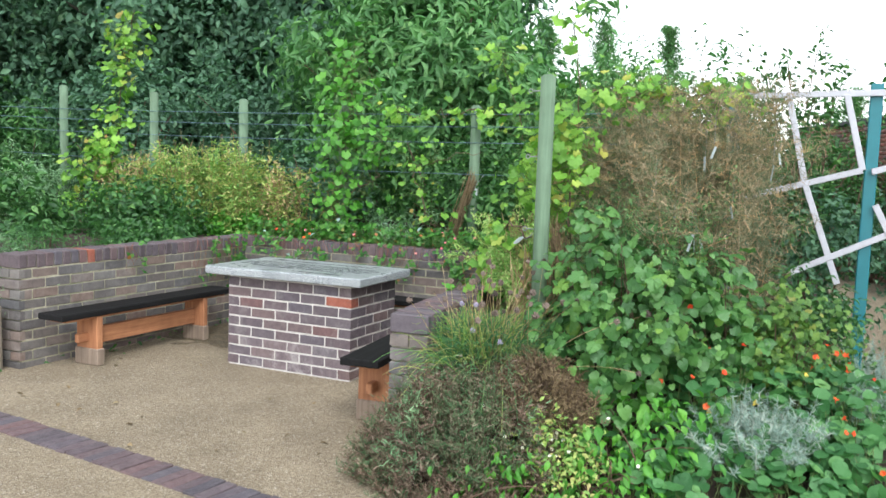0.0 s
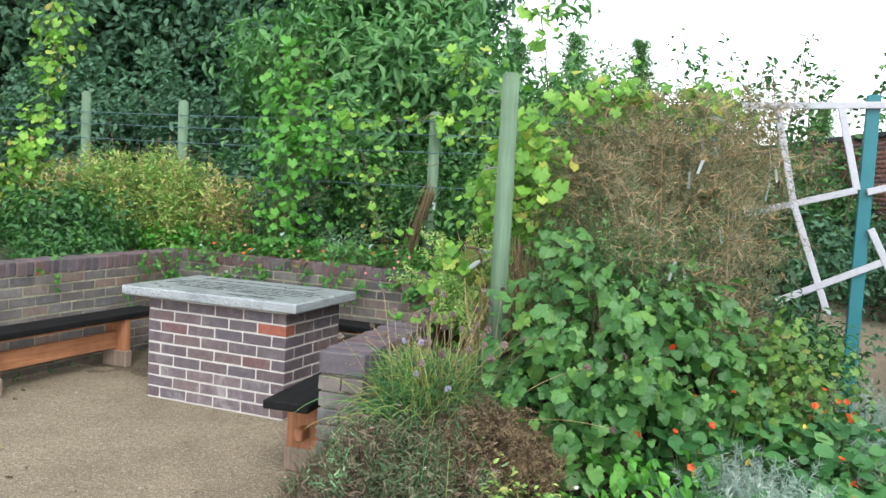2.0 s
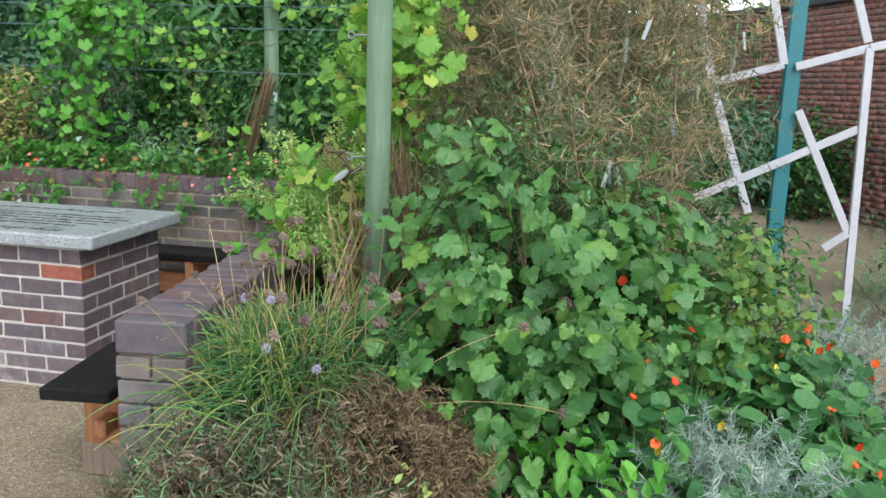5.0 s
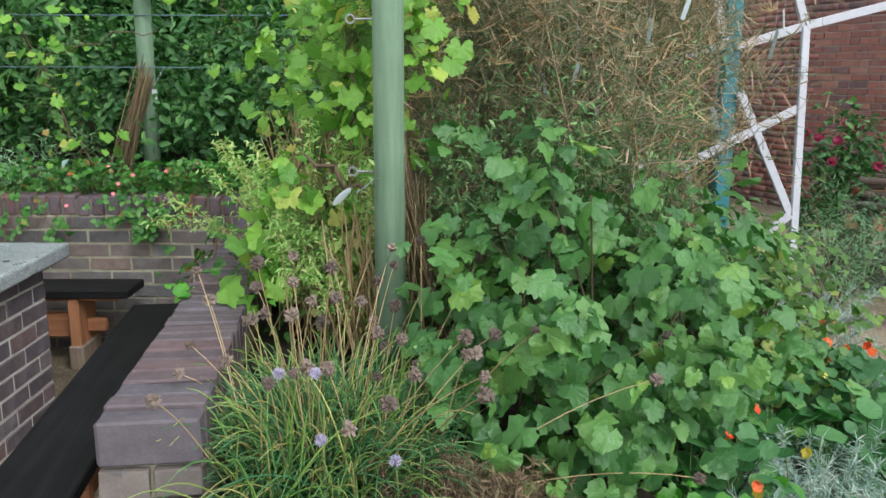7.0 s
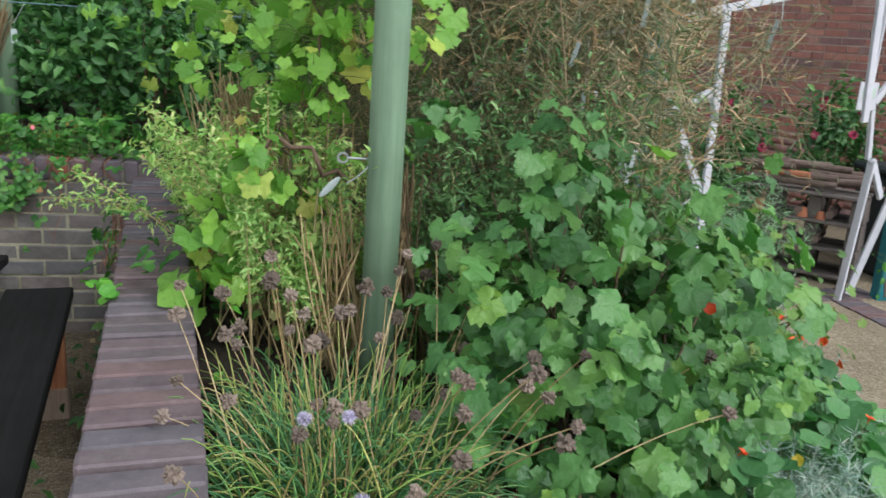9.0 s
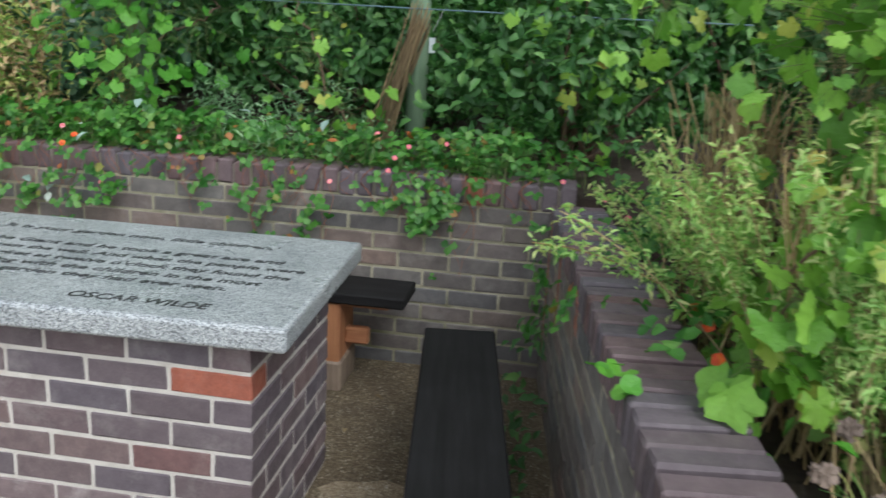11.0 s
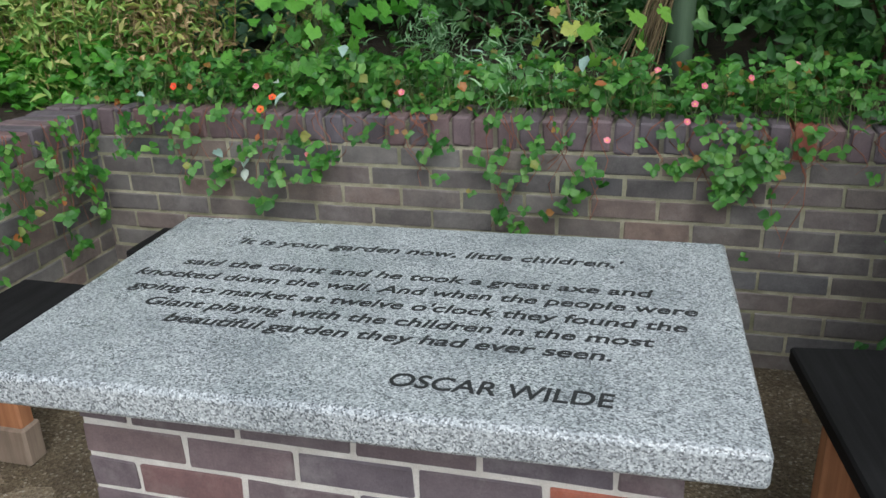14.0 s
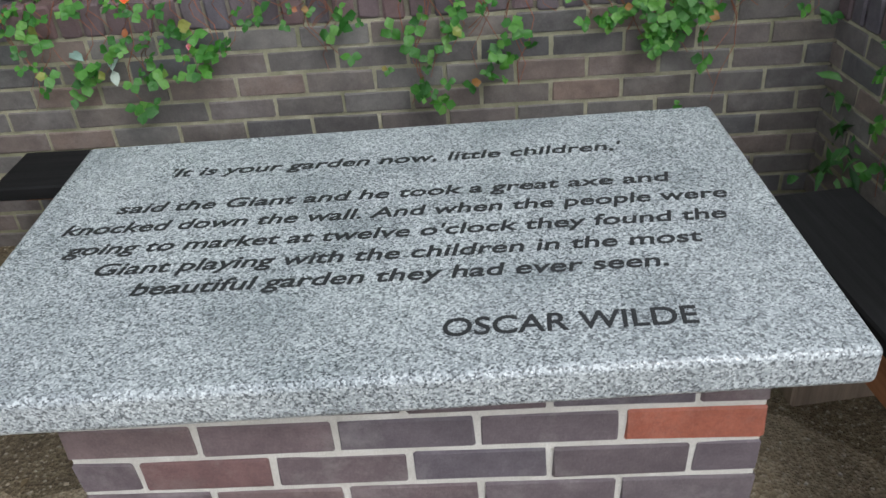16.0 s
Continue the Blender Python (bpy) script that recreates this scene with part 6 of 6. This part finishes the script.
def rose_bush(centre, r, n, label):
    shrub("rose_bush", centre, (r, r * 0.8, r * 1.3), 34, 34, 0.07, OVAL, L_MID, label, "rose", 0.14, 12, 0.3, None, "rose bushes", (centre[0], centre[1], 0))
    for _ in range(n):
        d = unit(rng.normal(size=3) + np.array([-0.6, -0.9, 0.5]))
        p = np.array(centre) + d * np.array([r, r * 0.8, r * 1.3]) * rng.uniform(0.85, 1.1)
        rose(tuple(p))


def rose(at):
    ob = thing("rose_flower", at, "dark crimson rose in bloom", "flower", "crimson roses")
    up = np.array([[-0.4, -0.8, 0.4]])
    part("corolla", leaf_mesh("corolla", flower_shape(5, -1.2), np.zeros((4, 3)), np.repeat(up, 4, 0) + rng.normal(size=(4, 3)) * 0.25, np.array([0.075, 0.065, 0.05, 0.035])), P_ROSE, ob)
    part("calyx", cylinder(0.004, 0.012, (0.02, 0.04, -0.03), (0, 0, 0), 6), STALK, ob)


rose_bush((4.75, 3.2, 0.75), 0.38, 8, "rose bush with dark crimson flowers")
rose_bush((5.75, 3.35, 0.95), 0.34, 8, "rose bush with dark crimson flowers by the brick wall")
shrub("rosemary_bush", (4.35, 2.4, 0.38), (0.42, 0.36, 0.4), 80, 50, 0.06, NEEDLE, L_SAGE, "blue-green feathery bush beside the path", "shrub", 0.13, 14, 0.2, None, "", (4.35, 2.4, 0))


def insect_hotel(at, angle):
    """Stacked pallets filled with logs, bricks and pots."""
    ob = thing("insect_hotel", at, "stack of old pallets filled with logs and pots", "insect hotel")
    ob.rotation_euler = (0, 0, angle)
    for k in range(4):
        z = 0.05 + 0.19 * k
        for y in (-0.16, 0.0, 0.16):
            part("board", box((0.95, 0.11, 0.02), (0, y, z), 0.003, 0.002), PALLET, ob)
        if k < 3:
            for x in (-0.43, -0.14, 0.15, 0.43):
                part("block", box((0.09, 0.32, 0.16), (x, 0, z + 0.09), 0.004, 0.003), PALLET, ob)
    for i in range(16):
        z = 0.68 + 0.05 * (i // 6)
        x = -0.35 + 0.14 * (i % 6) + random.uniform(-0.02, 0.02)
        a = Vector((x - 0.16, random.uniform(-0.15, 0.12), z))
        part("log", cylinder(0.026, 0.022, a, a + Vector((random.uniform(0.28, 0.42), random.uniform(-0.06, 0.06), random.uniform(0, 0.05))), 9), LOG_END if i % 8 else TERRACOTTA, ob)
    for i in range(9):
        z = 0.07 + 0.19 * (i % 3)
        part("log", cylinder(0.03, 0.03, (-0.3 + 0.07 * i, -0.18, z + 0.035), (-0.3 + 0.07 * i, 0.15, z + 0.035), 9), LOG_END, ob)
    return ob


hotel_angle = math.atan2(run.y, run.x) + radians(20)
insect_hotel((5.12, 2.78, 0), hotel_angle)
for dx, s in ((-0.42, 1.0), (-0.22, 0.9), (0.08, 0.7), (0.2, 0.6)):
    d = Vector((math.cos(hotel_angle), math.sin(hotel_angle)))
    q = Vector((5.12, 2.78)) + d * dx + Vector((d.y, -d.x)) * 0.15
    pot = thing("flower_pot", (q.x, q.y, 0.44), "small upturned terracotta flower pot on a pallet shelf", "pot", "terracotta pots")
    part("body", cylinder(0.052 * s, 0.036 * s, (0, 0, 0.02), (0, 0, 0.095 * s), 14), TERRACOTTA, pot)
    part("rim", cylinder(0.058 * s, 0.056 * s, (0, 0, 0), (0, 0, 0.024), 14), TERRACOTTA, pot)

vine([(5.3, 1.95, 0.05), (5.32, 1.95, 0.6), (5.35, 1.95, 1.2), (5.36, 1.95, 1.8), (5.4, 1.95, 2.3)], 240, 0.06, L_LIME, "small-leaved climber on the trellis by the path", 0.16, "honeysuckle", OVAL, 60)
bin_ob = thing("compost_bin", (6.1, 2.6, 0), "dark green plastic compost bin beyond the trellis", "bin")
part("body", box((0.8, 0.7, 0.75), (0, 0, 0.375), 0.04), DARK_BIN, bin_ob)
part("lid", box((0.84, 0.74, 0.06), (0, 0, 0.785), 0.02), DARK_BIN, bin_ob)
sleeper = part("timber_sleeper", box((0.9, 0.14, 0.12), (0, 0, 0.06), 0.01), PALLET)
sleeper.matrix_world = pose(5.85, 1.75, 0, 0, 0, -25)
tagged(sleeper, "old timber sleeper lying beside the path", "sleeper")
for i in range(3):
    st = part("paving_slab", box((0.42, 0.42, 0.05), (0, 0, 0.0), 0.006), PALE_STONE)
    st.matrix_world = pose(5.45 + 0.44 * i, 1.35 - 0.12 * i, 0.0, 0, 0, -14)
    tagged(st, "pale square paving slab in the gravel", "paving slab", "paving slabs", "structure")

# tall shoots and distant trees against the sky
def whips(at, n, height, label):
    """A young tree of long upright shoots with leaves to the tip."""
    holder = thing("young_tree", at, label, "tree")
    base = np.array(at) + rng.normal(size=(n, 3)) * np.array([0.1, 0.1, 0])
    lean = UP + rng.normal(size=(n, 3)) * np.array([0.17, 0.12, 0])
    ways = arcs(base, lean, height * rng.uniform(0.65, 1.05, n), 0.02, 9)
    stems(holder, "branchwork", ways, 0.014, WOODY, 0.2, 5)
    per = 130
    i = rng.uniform(1.5, 7.999, (n, per))
    j = i.astype(int)
    w = (i - j)[..., None]
    p = np.take_along_axis(ways, j[..., None].repeat(3, 2), 1) * (1 - w) + np.take_along_axis(ways, (j + 1)[..., None].repeat(3, 2), 1) * w
    d = unit(rng.normal(size=(n, per, 3)) * np.array([1, 1, 0.4]) + UP * 0.5)
    fill(holder, "foliage", OVAL, L_MID, p.reshape(-1, 3) + rng.normal(size=(n * per, 3)) * 0.03, unit(rng.normal(size=(n * per, 3)) + UP), rng.uniform(0.045, 0.085, n * per), d.reshape(-1, 3) * 4)


whips((2.55, 3.3, 0.3), 11, 3.0, "young tree with dark leaves on long upright shoots")
whips((3.05, 3.6, 0.2), 7, 2.8, "young tree with dark leaves on long upright shoots")


def conifer(at, height, r, label):
    """A pointed conifer: trunk, drooping branches in whorls, short sprays of foliage."""
    holder = thing("conifer", at, label, "tree", "conifers against the sky")
    at = np.array(at, float)
    stems(holder, "trunk", np.array([[at, at + UP * height * 0.5, at + UP * height]]), 0.1, BARK, 0.1, 7)
    n = 210
    t = rng.random(n) ** 0.6
    a = rng.uniform(0, 2 * np.pi, n)
    root = at + UP * (0.12 + 0.86 * t)[:, None] * height
    way = np.stack([np.cos(a), np.sin(a), 0.25 + 0.5 * t], 1)
    reach = r * (1.1 - t) * rng.uniform(0.45, 1.25, n)
    limbs = arcs(root, way, reach + 0.08, 0.1, 6)
    stems(holder, "branchwork", limbs, 0.014, BARK, 0.3, 4)
    per = 46
    j = rng.integers(1, 6, (n, per))
    p = np.take_along_axis(limbs, j[..., None].repeat(3, 2), 1).reshape(-1, 3) + rng.normal(size=(n * per, 3)) * 0.06
    fill(holder, "crown", LONG, L_BUSH, p, facing_up(len(p), 0.8), rng.uniform(0.05, 0.11, len(p)))


conifer((-3.2, 19.2, 0), 6.2, 1.7, "slender pointed conifer against the pale sky")
conifer((-1.4, 19.6, 0), 6.0, 1.6, "slender pointed conifer against the pale sky")
conifer((-4.8, 18.5, 0), 6.3, 1.7, "slender pointed conifer against the pale sky")
shrub("hedge_bush", (0.9, 6.0, 2.0), (1.5, 0.8, 1.2), 120, 70, 0.07, OVAL, L_BUSH, "light green hedge below the open sky", "hedge", 0.26, 14, 0.3, None, "", (0.9, 6.0, 0.3))
shrub("hedge_bush", (1.9, 3.6, 1.4), (1.2, 0.7, 1.0), 90, 60, 0.08, OVAL, L_MID, "leafy hedge behind the fennel", "hedge", 0.24, 14, 0.3, None, "", (1.9, 3.6, 0.3))
shrub("hedge_bush", (2.9, 3.2, 0.8), (0.7, 0.6, 0.7), 60, 50, 0.07, OVAL, L_DARK, "shaded dark bush behind the trellis", "hedge", 0.2, 12, 0.3, None, "", (2.9, 3.2, 0.1))
for x, y, h in ((3.6, 24.0, 4.6), (5.2, 27.0, 4.2), (0.5, 22.0, 4.8), (8.0, 26.0, 4.0)):
    conifer((x, y, 0), h, 1.5, "distant conifer with loose branches against the pale sky")
for x, y in ((-9, 22), (-2, 26), (6, 30), (14, 26), (20, 18), (22, 6)):
    shrub("distant_hedge", (x, y, 1.2), (4.0, 1.5, 1.2), 120, 50, 0.16, OVAL, L_DARK, "long dark hedge in the distance", "hedge", 0.5, 10, 0.3, None, "distant hedges", (x, y, 0))


def scatter_litter():
    """Dead leaves and stones lying on the gravel."""
    for i in range(60):
        x, y = rng.uniform(-2.1, 0.8), rng.uniform(-1.9, 1.5)
        if -1.2 < x < 0.05 and -0.05 < y < 0.7:
            continue
        ob = part("dead_leaf", leaf_mesh("dead_leaf", OVAL, np.zeros((1, 3)), facing_up(1, 0.25), [rng.uniform(0.025, 0.06)]), L_BROWN)
        ob.location = (x, y, 0.012)
        tagged(ob, "curled dead brown leaf on the gravel", "leaf", "dead leaves on the gravel")
    vs = np.concatenate([spread(900, (-2.2, 0.9), (-2.6, 1.5), (0.003, 0.006)), spread(500, (-2.5, 3.5), (-4.0, -1.8), (0.003, 0.006))])
    ob = part("loose_gravel", leaf_mesh("loose_gravel", fan([(0.5, 0), (0, 0.5), (-0.5, 0), (0, -0.5)], (0, 0), 0.9), vs, facing_up(len(vs), 0.2), rng.uniform(0.006, 0.02, len(vs))), plain("loose_stones", (0.36, 0.3, 0.22), 0.9, 0, 0.4, 30, 0.2))
    tagged(ob, "loose pale stones on the gravel", "gravel", kind="stuff")


scatter_litter()
